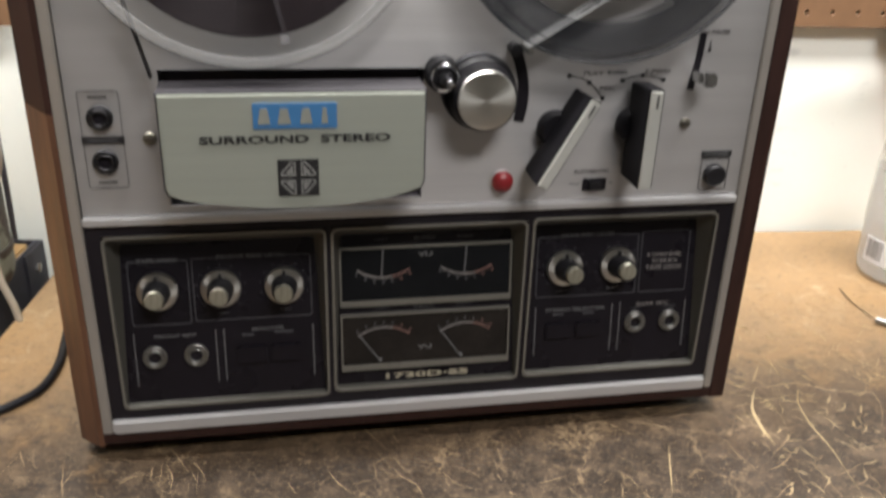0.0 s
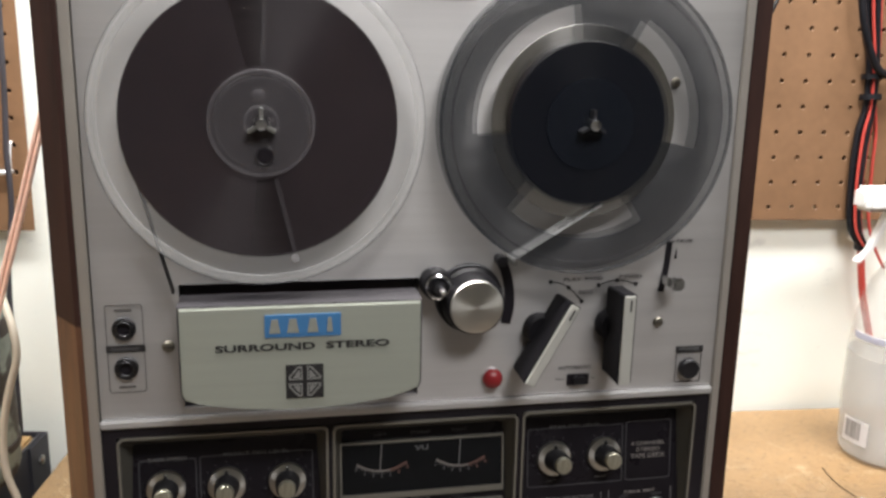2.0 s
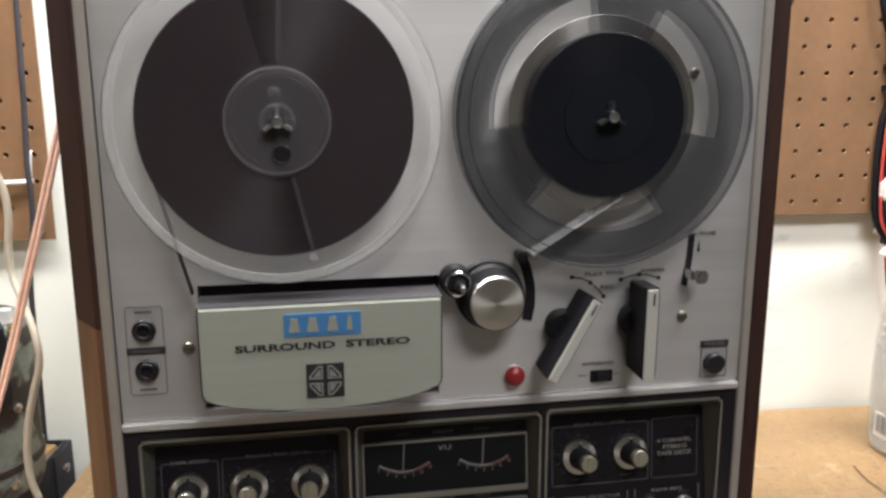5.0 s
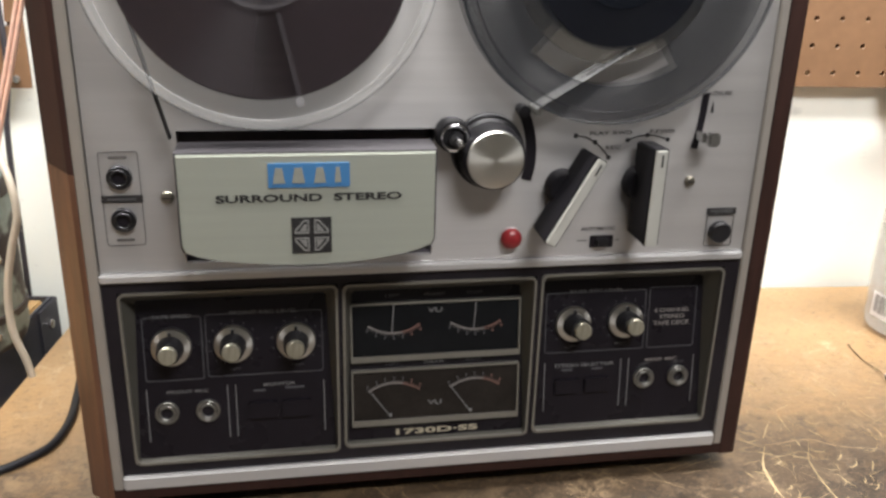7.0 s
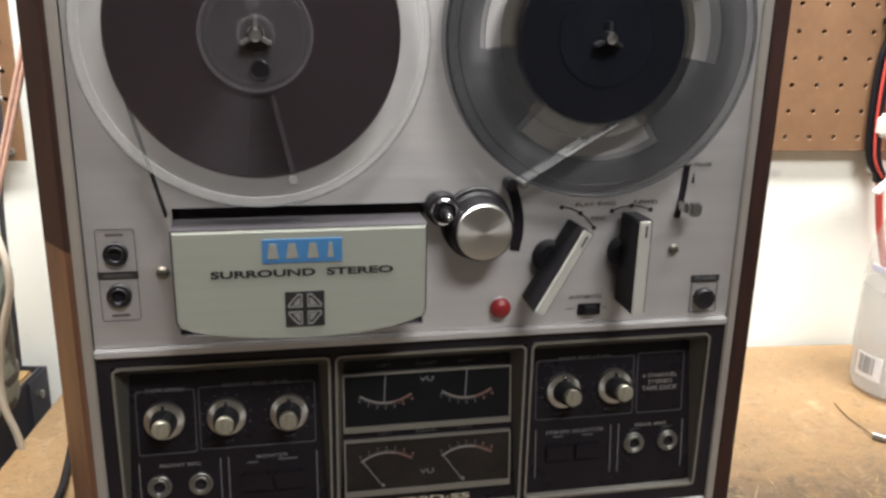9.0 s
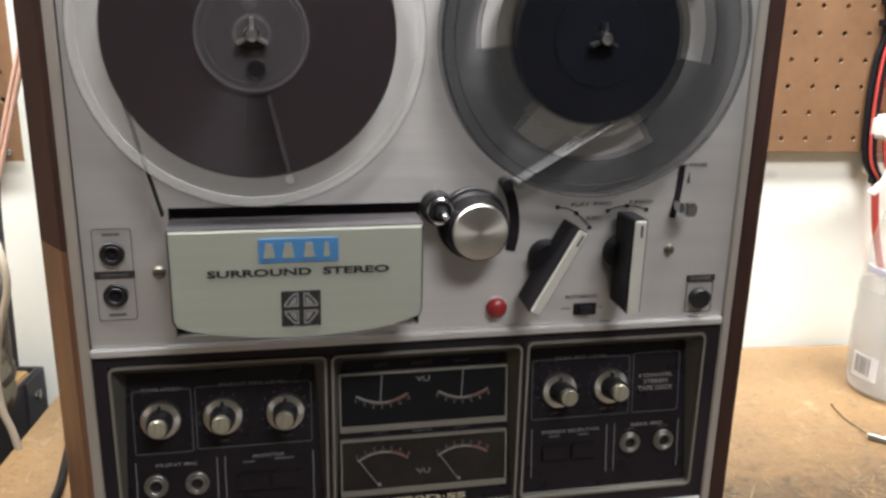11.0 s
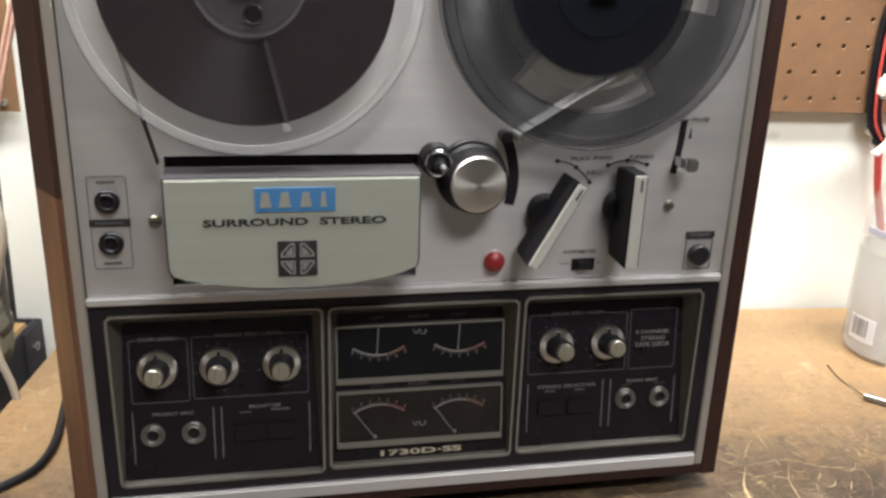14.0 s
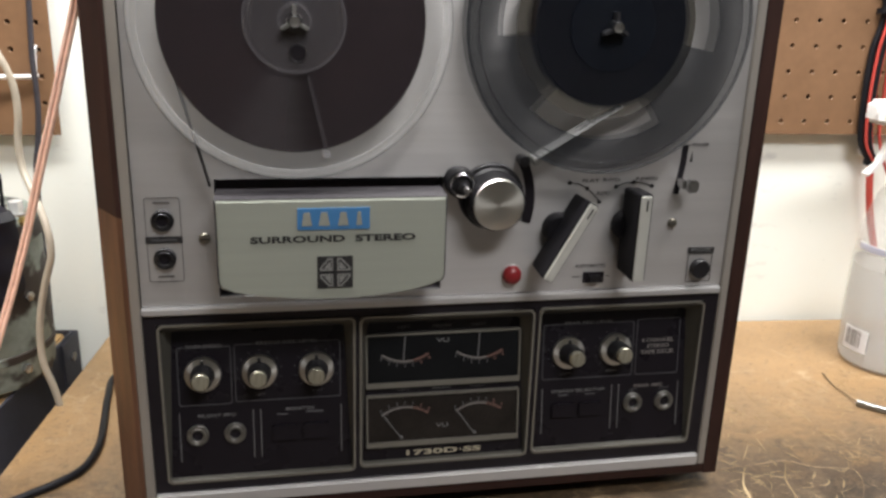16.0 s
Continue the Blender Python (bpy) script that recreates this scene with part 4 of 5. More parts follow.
for txt, cx, cz, w in (("PLAY", 0.0915, 0.2385, 0.0115), ("RWD", 0.1055, 0.2388, 0.0115), ("F.FWD", 0.1300, 0.2392, 0.0150), ("REC", 0.1005, 0.2300, 0.0090),
                       ("AUTOMATIC", 0.0960, 0.1800, 0.0215), ("PAUSE", 0.1650, 0.2615, 0.0110)):
    part("lettering", words(txt, cx, cz, 0.0023, 0.0, w, bold=0.008), M_PANELINK, deck)
sw = part("slide_switch", box(0.0912, 0.1060, -0.0010, 0.0, 0.1680, 0.1757, 0.0004), M_BLACK, deck, "small black slide switch")
part("slider", box(0.0945, 0.1025, -0.0040, -0.0010, 0.1692, 0.1745, 0.0006), M_PLASTIC, sw)
part("printed_line", box(0.0835, 0.0895, -0.0003, 0.0, 0.1722, 0.1727), M_LINE, deck)
part("printed_line", box(0.1075, 0.1100, -0.0003, 0.0, 0.1722, 0.1727), M_LINE, deck)
ps = part("pause_slot", strip([(0.1545, 0.2610), (0.1535, 0.2450), (0.1510, 0.2285)], 0.0040, 0.0, 0.0006), M_BLACK, deck, "black slot of the pause lever")
part("pause_lever", join(box(0.1508, 0.1536, -0.0100, -0.0006, 0.2340, 0.2400, 0.0006), box(0.1524, 0.1602, -0.0150, -0.0085, 0.2325, 0.2408, 0.0014)), M_CHROME, ps, "chrome pause lever")
part("arrow_mark", prism([(0.1584, 0.2500), (0.1604, 0.2500), (0.1596, 0.2570)], 0.0, -0.0004), M_INK, deck)
part("printed_line", box(0.1540, 0.1580, -0.0004, 0.0, 0.2611, 0.2616), M_INK, deck)
part("printed_band", box(0.1650, 0.1842, -0.0006, 0.0, 0.1866, 0.1908), M_INK, deck)
part("lettering", words("POWER", 0.1746, 0.1887, 0.0020, -0.0006, 0.0140), M_GREY, deck)
part("printed_frame", outline(0.1656, 0.1838, 0.1658, 0.1862, 0.0006, 0.0, 0.0012), M_LINE, deck)
part("power_button", lathe([(0, 0), (0.0068, 0), (0.0068, -0.0035), (0.0058, -0.0046), (0, -0.0042)], (0.1745, 0, 0.1757), 40), M_PLASTIC, deck, "round black power button")

# tape counter
ctr = part("tape_counter", prism(rrect(-0.0232, 0.0242, 0.4050, 0.4205, 0.0008), 0.0, -0.0014), M_BLACK, deck, "black tape counter window")
for k, cx in enumerate((-0.0045, 0.0025, 0.0095, 0.0165)):
    w = part("counter_wheel", box(cx - 0.0026, cx + 0.0026, -0.0022, -0.0013, 0.4085, 0.4165, 0.0004), M_METER, ctr)
    part("digit_bar", box(cx - 0.0010, cx + 0.0010, -0.0025, -0.0021, 0.4102, 0.4148), M_FAINT, w)
part("reset_button", lathe([(0, -0.0013), (0.0028, -0.0013), (0.0026, -0.0045), (0, -0.005)], (-0.0140, 0, 0.4125), 24), M_PLASTIC, ctr)

# lower control section: black frame with three recessed plates, each leaning back
XL, XR, ZL, ZU = -0.1922, 0.1922, 0.0302, 0.1574
CELLS = ((-0.1842, -0.0608, 0.0370, 0.1505), (-0.0582, 0.0600, 0.0390, 0.1505), (0.0628, 0.1828, 0.0400, 0.1515))
RZ, TILTED = 0.0875, Matrix.Translation((0, 0.008, 0.0875)) @ Matrix.Rotation(-math.atan(0.012 / 0.115), 4, "X")


def fy(z):
    return 0.014 - 0.012 * (0.145 - z) / 0.115


def on_plate(bm):
    """Moves what was built flat (x, y, z) on to the leaning control plate."""
    bmesh.ops.translate(bm, verts=bm.verts, vec=(0, 0, -RZ))
    return turn(bm, TILTED)


lower = part("control_frame", join(box(XL, CELLS[0][0], 0.0, 0.004, ZL, ZU), box(CELLS[0][1], CELLS[1][0], 0.0, 0.004, ZL, ZU), box(CELLS[1][1], CELLS[2][0], 0.0, 0.004, ZL, ZU),
                                   box(CELLS[2][1], XR, 0.0, 0.004, ZL, ZU), *[box(c[0], c[1], 0.0, 0.004, ZL, c[2]) for c in CELLS], *[box(c[0], c[1], 0.0, 0.004, c[3], ZU) for c in CELLS]),
             M_BLACK, deck, "glossy black frame of the controls")
plates = []
for x0, x1, z0, z1 in CELLS:
    out = rrect(x0, x1, z0, z1, 0.0042)
    mid = rrect(x0 + 0.0015, x1 - 0.0015, z0 + 0.0015, z1 - 0.0015, 0.0032)
    inn = []
    for x, z in rrect(x0 + 0.0022, x1 - 0.0022, z0 + 0.0024, z1 - 0.0105, 0.0020):
        u = (z - z0) / (z1 - z0)
        inset = 0.0050 * u
        inn.append((x + (inset if x < (x0 + x1) / 2 else -inset), z))
    part("cell_rim", frame_ring(out, mid, 0.001, -0.0014), M_RIM, lower, "thin champagne metal rim")
    part("cell_bevel", loft([[(x, 0.0008, z) for x, z in mid], [(x, fy(z) + 0.0002, z) for x, z in inn]]), M_BEVEL, lower, "olive grey sloping bevel")
    bmp = bmesh.new()
    f0 = bmp.faces.new([bmp.verts.new((x, fy(z), z)) for x, z in rrect(x0 + 0.0005, x1 - 0.0005, z0 + 0.0005, z1 - 0.0085, 0.002)])
    ext = bmesh.ops.extrude_face_region(bmp, geom=[f0])
    bmesh.ops.translate(bmp, verts=[v for v in ext["geom"] if isinstance(v, bmesh.types.BMVert)], vec=(0, 0.003, 0))
    plates.append(part("control_plate", bmp, M_FLOORBLK, deck, "black control plate with pale printing"))
PL, PC, PR = plates


def flat(name, bm, mat, parent, label=""):
    return part(name, on_plate(bm), mat, parent, label)


def control_knob(cx, cz, dx, dz, parent):
    """Double knob: wide spun skirt, black collar and a small pale cap."""
    k = flat("knob", lathe([(0, 0), (0.0118, 0), (0.0118, -0.0022), (0.0112, -0.0030), (0.0068, -0.0042), (0, -0.0042)], (cx, 0, cz), 48), M_SKIRT, parent, "chrome skirted control knob")
    flat("collar", loft([[(cx + dx * u + rad * math.cos(2 * math.pi * q / 32), -d, cz + dz * u + rad * math.sin(2 * math.pi * q / 32)) for q in range(32)]
                         for u, rad, d in ((0.0, 0.0078, 0.0038), (0.5, 0.0074, 0.0070), (1.0, 0.0068, 0.0112))], cap=True), M_PLASTIC, k)
    flat("pointer_notch", box(cx - 0.0009, cx + 0.0009, -0.0052, -0.0028, cz + 0.0064, cz + 0.0100), M_PLASTIC, k)
    flat("cap", lathe([(0.0055, -0.0108), (0.0055, -0.0143), (0.0050, -0.0150), (0, -0.0150)], (cx + dx, 0, cz + dz), 40), M_CAP, k, "pale spun aluminium cap")
    return k


def ticks(cx, cz, parent, n=11, r0=0.0135, r1=0.0150):
    for k in range(n):
        a = radians(225 - 270 * k / (n - 1))
        flat("tick", strip([(cx + r0 * math.cos(a), cz + r0 * math.sin(a)), (cx + r1 * math.cos(a), cz + r1 * math.sin(a))], 0.0005, 0.0, 0.0003), M_DIM, parent)


def text_on(txt, cx, cz, h, w, parent, mat=None):
    flat("lettering", words(txt, cx, cz, h, 0.0, w, bold=0.006), mat or M_GREY, parent)


# plate one
for kx in (-0.1590, -0.1230, -0.0860):
    control_knob(kx, 0.1108, -0.0006, -0.0010, PL)
for kx in (-0.1230, -0.0860):
    ticks(kx, 0.1108, PL)
flat("printed_frame", outline(-0.1750, -0.1410, 0.0890, 0.1292, 0.0005, 0.0, t=0.0003), M_DIM, PL)
flat("printed_frame", outline(-0.1390, -0.0700, 0.0900, 0.1298, 0.0005, 0.0, t=0.0003), M_DIM, PL)
text_on("TAPE SPEED", -0.1580, 0.1294, 0.0021, 0.0230, PL, M_GREY)
text_on("FRONT REC LEVEL", -0.1045, 0.1300, 0.0021, 0.0400, PL, M_GREY)
text_on("LEFT", -0.1225, 0.0945, 0.0015, 0.0060, PL, M_DIM)
text_on("RIGHT", -0.0855, 0.0950, 0.0015, 0.0070, PL, M_DIM)
text_on("FRONT MIC", -0.1515, 0.0815, 0.0020, 0.0240, PL, M_GREY)
text_on("MONITOR", -0.0970, 0.0830, 0.0021, 0.0190, PL, M_GREY)
flat("printed_bar", box(-0.1125, -0.1055, -0.0003, 0, 0.0790, 0.0800), M_DIM, PL)
flat("printed_bar", box(-0.0935, -0.0820, -0.0003, 0, 0.0797, 0.0809), M_DIM, PL)
for lx in (-0.1752, -0.1280, -0.1232, -0.0700):
    flat("printed_line", box(lx - 0.0003, lx + 0.0003, -0.0003, 0, 0.0500, 0.0840), M_GREY, PL)
for jx in (-0.1640, -0.1400):
    jack(jx, 0.0688 - RZ, 0.0070, 0.0, PL, m=TILTED)
for bx in (-0.1070, -0.0870):
    b = flat("push_button", box(bx - 0.0090, bx + 0.0090, -0.0022, 0.0, 0.0610, 0.0725, 0.0006), M_FLOORBLK, PL, "flat black push button")

# plate two: the level meters
TITLE = "1730D\u00b7SS"
for z0, z1, dial, flip in ((0.0950, 0.1320, M_METER, True), (0.0520, 0.0885, M_METER2, False)):
    mt = flat("level_meter", prism(rrect(-0.0525, 0.0530, z0, z1, 0.0006), -0.0008, -0.0016), dial, PC, "double level meter with a dark dial")
    flat("meter_frame", frame_ring(rrect(-0.0532, 0.0537, z0 - 0.0006, z1 + 0.0006, 0.0008), rrect(-0.0521, 0.0526, z0 + 0.0030, z1 - 0.0007, 0.0006), 0.0, -0.0030), M_RIM, mt, "champagne metal frame")
    for cx in (-0.0265, 0.0250):
        s = -1 if flip else 1
        cz = (z0 + 0.0215) if flip else (z0 + 0.0235)
        arc = [(cx - 0.0160 + 0.0320 * k / 12, cz + s * (0.0040 - 0.0075 * ((k - 6) / 6) ** 2 * 0.7)) for k in range(13)]
        flat("scale_arc", strip(arc[:9], 0.0010, -0.0016, 0.0002, 2), M_WHITE, mt)
        flat("scale_arc", strip(arc[8:], 0.0009, -0.0016, 0.0002, 2), M_COPPERINK, mt)
        for k in range(0, 25):
            e = k / 2
            x, z = cx - 0.0160 + 0.0320 * e / 12, cz + s * (0.0040 - 0.0075 * ((e - 6) / 6) ** 2 * 0.7)
            long = 0.0026 if k % 4 == 0 else 0.0018
            flat("scale_tick", strip([(x, z + s * 0.0007), (x + (e - 6) * 0.00008, z + s * long)], 0.0004, -0.0016, 0.0002), (M_GREY if k % 4 == 0 else M_LINE) if k < 17 else M_COPPERINK, mt)
            if k % 4 == 0:
                flat("scale_mark", box(x + (e - 6) * 0.00010 - 0.0006, x + (e - 6) * 0.00010 + 0.0006, -0.0018, -0.0016, z + s * 0.0036 - 0.0005, z + s * 0.0036 + 0.0005), M_DIM if k < 17 else M_COPPERINK, mt)
        if flip:
            needle = [(cx, z1 - 0.001), (cx - 0.0012, cz - 0.0032)]
        else:
            needle = [(cx - 0.0155, cz - 0.0003), (cx - 0.0030, z0 + 0.0055)]
        flat("needle", strip(needle, 0.0007, -0.0018, 0.0003), M_GREY, mt)
        if not flip:
            flat("needle_pivot", disc(cx - 0.0025, z0 + 0.0058, 0.0012, -0.0016, -0.0026, 0.0003, 16), M_GREY, mt)
    flat("lettering", words("VU", -0.0008, z1 - 0.0055 if flip else z0 + 0.0128, 0.0031, -0.0016, 0.0088, bold=0.01), M_GREY, mt)
for z in (0.1363, 0.0918):
    for txt, cx, w in (("LEFT", -0.0270, 0.0085), ("FRONT" if z > 0.1 else "REAR", -0.0008, 0.0130), ("RIGHT", 0.0245, 0.0100)):
        text_on(txt, cx, z, 0.0017, w, PC, M_GREY if cx > -0.01 and cx < 0.01 else M_DIM)
flat("lettering", words(TITLE, 0.0012, 0.0450, 0.0038, 0.0, 0.0530, bold=0.025), M_CREAM, PC, "pale model number")

# plate three
control_knob(0.0890, 0.1124, 0.0026, -0.0008, PR)
control_knob(0.1240, 0.1130, 0.0022, -0.0006, PR)
ticks(0.0890, 0.1124, PR)
ticks(0.1240, 0.1130, PR)
flat("printed_frame", outline(0.0708, 0.1378, 0.0925, 0.1330, 0.0005, 0.0, t=0.0003), M_DIM, PR)
flat("printed_frame", outline(0.1400, 0.1728, 0.0925, 0.1342, 0.0005, 0.0, t=0.0003), M_DIM, PR)
text_on("REAR REC LEVEL", 0.1042, 0.1336, 0.0021, 0.0360, PR, M_GREY)
text_on("LEFT", 0.0880, 0.0965, 0.0015, 0.0070, PR, M_DIM)
text_on("RIGHT", 0.1225, 0.0970, 0.0016, 0.0085, PR, M_GREY)
text_on("4 CHANNEL", 0.1562, 0.1182, 0.0026, 0.0245, PR, M_WHITE)
text_on("STEREO", 0.1566, 0.1138, 0.0026, 0.0170, PR, M_WHITE)
text_on("TAPE DECK", 0.1564, 0.1094, 0.0030, 0.0250, PR, M_WHITE)
text_on("STEREO SELECTOR", 0.0982, 0.0834, 0.0021, 0.0400, PR, M_GREY)
text_on("REAR MIC", 0.1512, 0.0842, 0.0021, 0.0220, PR, M_WHITE)
text_on("LEFT", 0.1398, 0.0812, 0.0015, 0.0065, PR, M_DIM)
text_on("RIGHT", 0.1635, 0.0815, 0.0015, 0.0075, PR, M_DIM)
for bx in (0.0868, 0.1070):
    flat("printed_bar", box(bx - 0.0035, bx + 0.0035, -0.0003, 0, 0.0797, 0.0808), M_DIM, PR)
    flat("push_button", box(bx - 0.0085, bx + 0.0085, -0.0022, 0.0, 0.0640, 0.0745, 0.0006), M_FLOORBLK, PR, "flat black push button")
for lx in (0.0715, 0.1232, 0.1286, 0.1740):
    flat("printed_line", box(lx - 0.0003, lx + 0.0003, -0.0003, 0, 0.0525, 0.0860), M_GREY, PR)
for jx in (0.1392, 0.1632):
    jack(jx, 0.0722 - RZ, 0.0070, 0.0, PR, m=TILTED)


# ---------------------------------------------------------------- reels
def sector_disc(cx, cz, y0, y1, r0, r1, windows, wr0, wr1, seg=180):
    """A flat flange with curved windows cut through it: rings of cells, those inside a window left out."""
    radii = sorted({r0, wr0, wr1, r1})
    bm = bmesh.new()

    def inside(a):
        return any((a - s) % 360 < (e - s) % 360 for s, e in windows)
    for ra, rb in zip(radii, radii[1:]):
        for k in range(seg):
            a0, a1 = 360 * k / seg, 360 * (k + 1) / seg
            if ra >= wr0 - 1e-6 and rb <= wr1 + 1e-6 and inside((a0 + a1) / 2):
                continue
            q = [(ra, a0), (rb, a0), (rb, a1), (ra, a1)]
            bm.faces.new([bm.verts.new((cx + r * math.cos(radians(a)), y1, cz + r * math.sin(radians(a)))) for r, a in q])
            bm.faces.new([bm.verts.new((cx + r * math.cos(radians(a)), y0, cz + r * math.sin(radians(a)))) for r, a in q])
    for r in (r0, r1):
        for k in range(seg):
            a0, a1 = radians(360 * k / seg), radians(360 * (k + 1) / seg)
            bm.faces.new([bm.verts.new((cx + r * math.cos(a), y, cz + r * math.sin(a))) for a, y in ((a0, y0), (a1, y0), (a1, y1), (a0, y1))])
    for s, e in windows:
        k0, k1 = math.ceil(s * seg / 360 - 0.5), math.ceil(e * seg / 360 - 0.5)
        for r in (wr0, wr1):
            for k in range(k0, k1):
                a0, a1 = radians(360 * k / seg), radians(360 * (k + 1) / seg)
                bm.faces.new([bm.verts.new((cx + r * math.cos(a), y, cz + r * math.sin(a))) for a, y in ((a0, y0), (a1, y0), (a1, y1), (a0, y1))])
        for k in (k0, k1):
            a = radians(360 * k / seg)
            bm.faces.new([bm.verts.new((cx + r * math.cos(a), y, cz + r * math.sin(a))) for r, y in ((wr0, y0), (wr1, y0), (wr1, y1), (wr0, y1))])
    bmesh.ops.remove_doubles(bm, verts=bm.verts, dist=1e-6)
    return bm


def spindle(cx, cz, y, parent, wings):
    sp = part("spindle", lathe([(0, 0.0), (0.0040, 0.0), (0.0040, y - 0.004), (0.0030, y - 0.008), (0, y - 0.009)], (cx, 0, cz), 24), M_CHROME, parent, "three-winged chrome spindle")
    for k in range(3):
        a = radians(90 + 120 * k)
        b = box(0.0025, 0.0085, y - 0.0060, y + 0.002, -0.0010, 0.0010, 0.0004)
        turn(b, Matrix.Translation((cx, 0, cz)) @ Matrix.Rotation(-a, 4, "Y"))
        part("wing", b, wings, sp)


RR = 0.0885
LX, LZ = -0.0958, 0.3360
reel = thing("supply_reel", (LX, -0.015, LZ), "full clear plastic reel of brown tape on the deck spindle", "tape reel", "reels on the deck")
part("tape_pack", lathe([(0.026, -0.0105), (0.0735, -0.0105), (0.0735, -0.0182), (0.0728, -0.0188), (0.026, -0.0188)], (LX, 0, LZ), 120), M_TAPE, reel, "wound brown tape")
part("rear_flange", sector_disc(LX, LZ, -0.0075, -0.0090, 0.0040, RR, [], 0.03, 0.07), M_FLANGE, reel, "clear flange")
ang = 275
part("front_flange", sector_disc(LX, LZ, -0.0195, -0.0208, 0.0290, 0.0735, [(ang - 10, ang + 8), (ang - 188, ang - 170)], 0.0300, 0.0720), M_FLANGE_IN, reel, "clear flange with two threading slots")
for a0 in (ang + 8, ang - 188):
    eb = box(0.031, 0.0735, -0.0213, -0.0196, -0.0013, 0.0013, 0.0005)
    part("slot_edge", turn(eb, Matrix.Translation((LX, 0, LZ)) @ Matrix.Rotation(-radians(a0), 4, "Y")), M_CLEAREDGE, reel, "moulded edge of the slot")
    tb = box(0.0738, 0.0785, -0.0222, -0.0209, -0.0030, 0.0016, 0.0008)
    part("slot_boss", turn(tb, Matrix.Translation((LX, 0, LZ)) @ Matrix.Rotation(-radians(a0), 4, "Y")), M_GLINT, reel, "clear moulded boss")
part("flange_border", sector_disc(LX, LZ, -0.0195, -0.0208, 0.0736, RR - 0.0002, [], 0.075, 0.08), M_FLANGE, reel, "clear rim of the flange")
part("rim", lathe([(RR - 0.0052, -0.0209), (RR - 0.0048, -0.0213), (RR - 0.0008, -0.0216), (RR, -0.0208), (RR, -0.0192)], (LX, 0, LZ), 120), M_RIMCLEAR, reel, "grey rounded edge")
part("rim_edge", ring(LX, LZ, RR + 0.0001, RR + 0.0006, -0.0190, -0.0212, 120), M_SMOKERIM, reel, "grey outer edge")
hub = part("hub", lathe([(0.0045, -0.0200), (0.0282, -0.0200), (0.0288, -0.0212), (0.0282, -0.0220), (0.0045, -0.0220)], (LX, 0, LZ), 72), M_HUBDISC, reel, "grey round hub disc")
part("hub_core", lathe([(0.0045, -0.0092), (0.0255, -0.0092), (0.0255, -0.0193), (0.0045, -0.0193)], (LX, 0, LZ), 60), M_TAPE2, reel)
part("hub_hole", ring(LX + 0.0014, LZ - 0.0172, 0.0042, 0.0050, -0.0218, -0.0226, 32), M_DARKCHROME, hub, "dark ring round a hole")
part("hole_bottom", disc(LX + 0.0014, LZ - 0.0172, 0.0042, -0.0216, -0.0224), M_BLACK, hub)
part("hub_dot", lathe([(0, -0.0222), (0.0036, -0.0222), (0.0034, -0.0230), (0.0018, -0.0240), (0, -0.0243)], (LX - 0.0012, 0, LZ + 0.0150), 28), M_CLEAREDGE, hub, "clear domed boss")
part("hub_collar", ring(LX, LZ, 0.0078, 0.0098, -0.0221, -0.0230, 48), M_CLEAREDGE, hub, "clear collar round the spindle")
part("hub_rib", ring(LX, LZ, 0.0268, 0.0285, -0.0218, -0.0226, 72), M_CLEAREDGE, hub)
part("hub_rib", ring(LX, LZ, 0.0236, 0.0241, -0.0221, -0.0224, 72), M_CLEAREDGE, hub)
spindle(LX, LZ, -0.0215, reel, M_SOCKET)
tp = bmesh.new()
_a = [(-0.1640, -0.0110, 0.3120), (-0.1640, -0.0173, 0.3120), (-0.1465, -0.0173, 0.2420), (-0.1465, -0.0110, 0.2420)]
tp.faces.new([tp.verts.new(p) for p in _a])
_e = bmesh.ops.extrude_face_region(tp, geom=tp.faces[:])
bmesh.ops.translate(tp, verts=[v for v in _e["geom"] if isinstance(v, bmesh.types.BMVert)], vec=(0.0009, 0, 0.0002))
part("tape_strand", tp, M_TAPE2, reel, "thin strand of tape leading to the heads")

RX, RZR = 0.0895, 0.3362
reel2 = thing("take_up_reel", (RX, -0.015, RZR), "smoked grey plastic reel part filled with dark tape", "tape reel", "reels on the deck")
part("tape_pack", lathe([(0.026, -0.0105), (0.0468, -0.0105), (0.0468, -0.0182), (0.0461, -0.0188), (0.026, -0.0188)], (RX, 0, RZR), 120), M_TAPE2, reel2, "wound dark tape")
part("turned_step", lathe([(0.0470, -0.0098), (0.0562, -0.0098), (0.0565, -0.0104), (0.0562, -0.0112), (0.0470, -0.0112)], (RX, 0, RZR), 120), M_SHEEN, reel2, "shiny turned step behind the flange")
WIN = [(98, 186), (-12, 62), (228, 303)]
part("rear_flange", sector_disc(RX, RZR, -0.0075, -0.0090, 0.0040, RR, WIN, 0.0478, 0.0672), M_SMOKE, reel2, "smoked flange")
part("front_flange", sector_disc(RX, RZR, -0.0195, -0.0208, 0.0040, RR - 0.0002, WIN, 0.0478, 0.0672), M_SMOKE, reel2, "smoked flange with three curved windows")
for _s, _e in WIN:
    part("window_lip", strip([(RX + 0.0676 * math.cos(radians(_s + (_e - _s) * k / 16)), RZR + 0.0676 * math.sin(radians(_s + (_e - _s) * k / 16))) for k in range(17)], 0.0008, -0.0208, 0.0005, 2), M_SMOKERIM, reel2, "moulded lip of the window")
part("rim", ring(RX, RZR, RR - 0.0016, RR, -0.0192, -0.0214, 120), M_SMOKERIM, reel2, "rounded edge")
part("rim", ring(RX, RZR, RR - 0.0075, RR - 0.0066, -0.0208, -0.0212, 120), M_SMOKERIM, reel2)
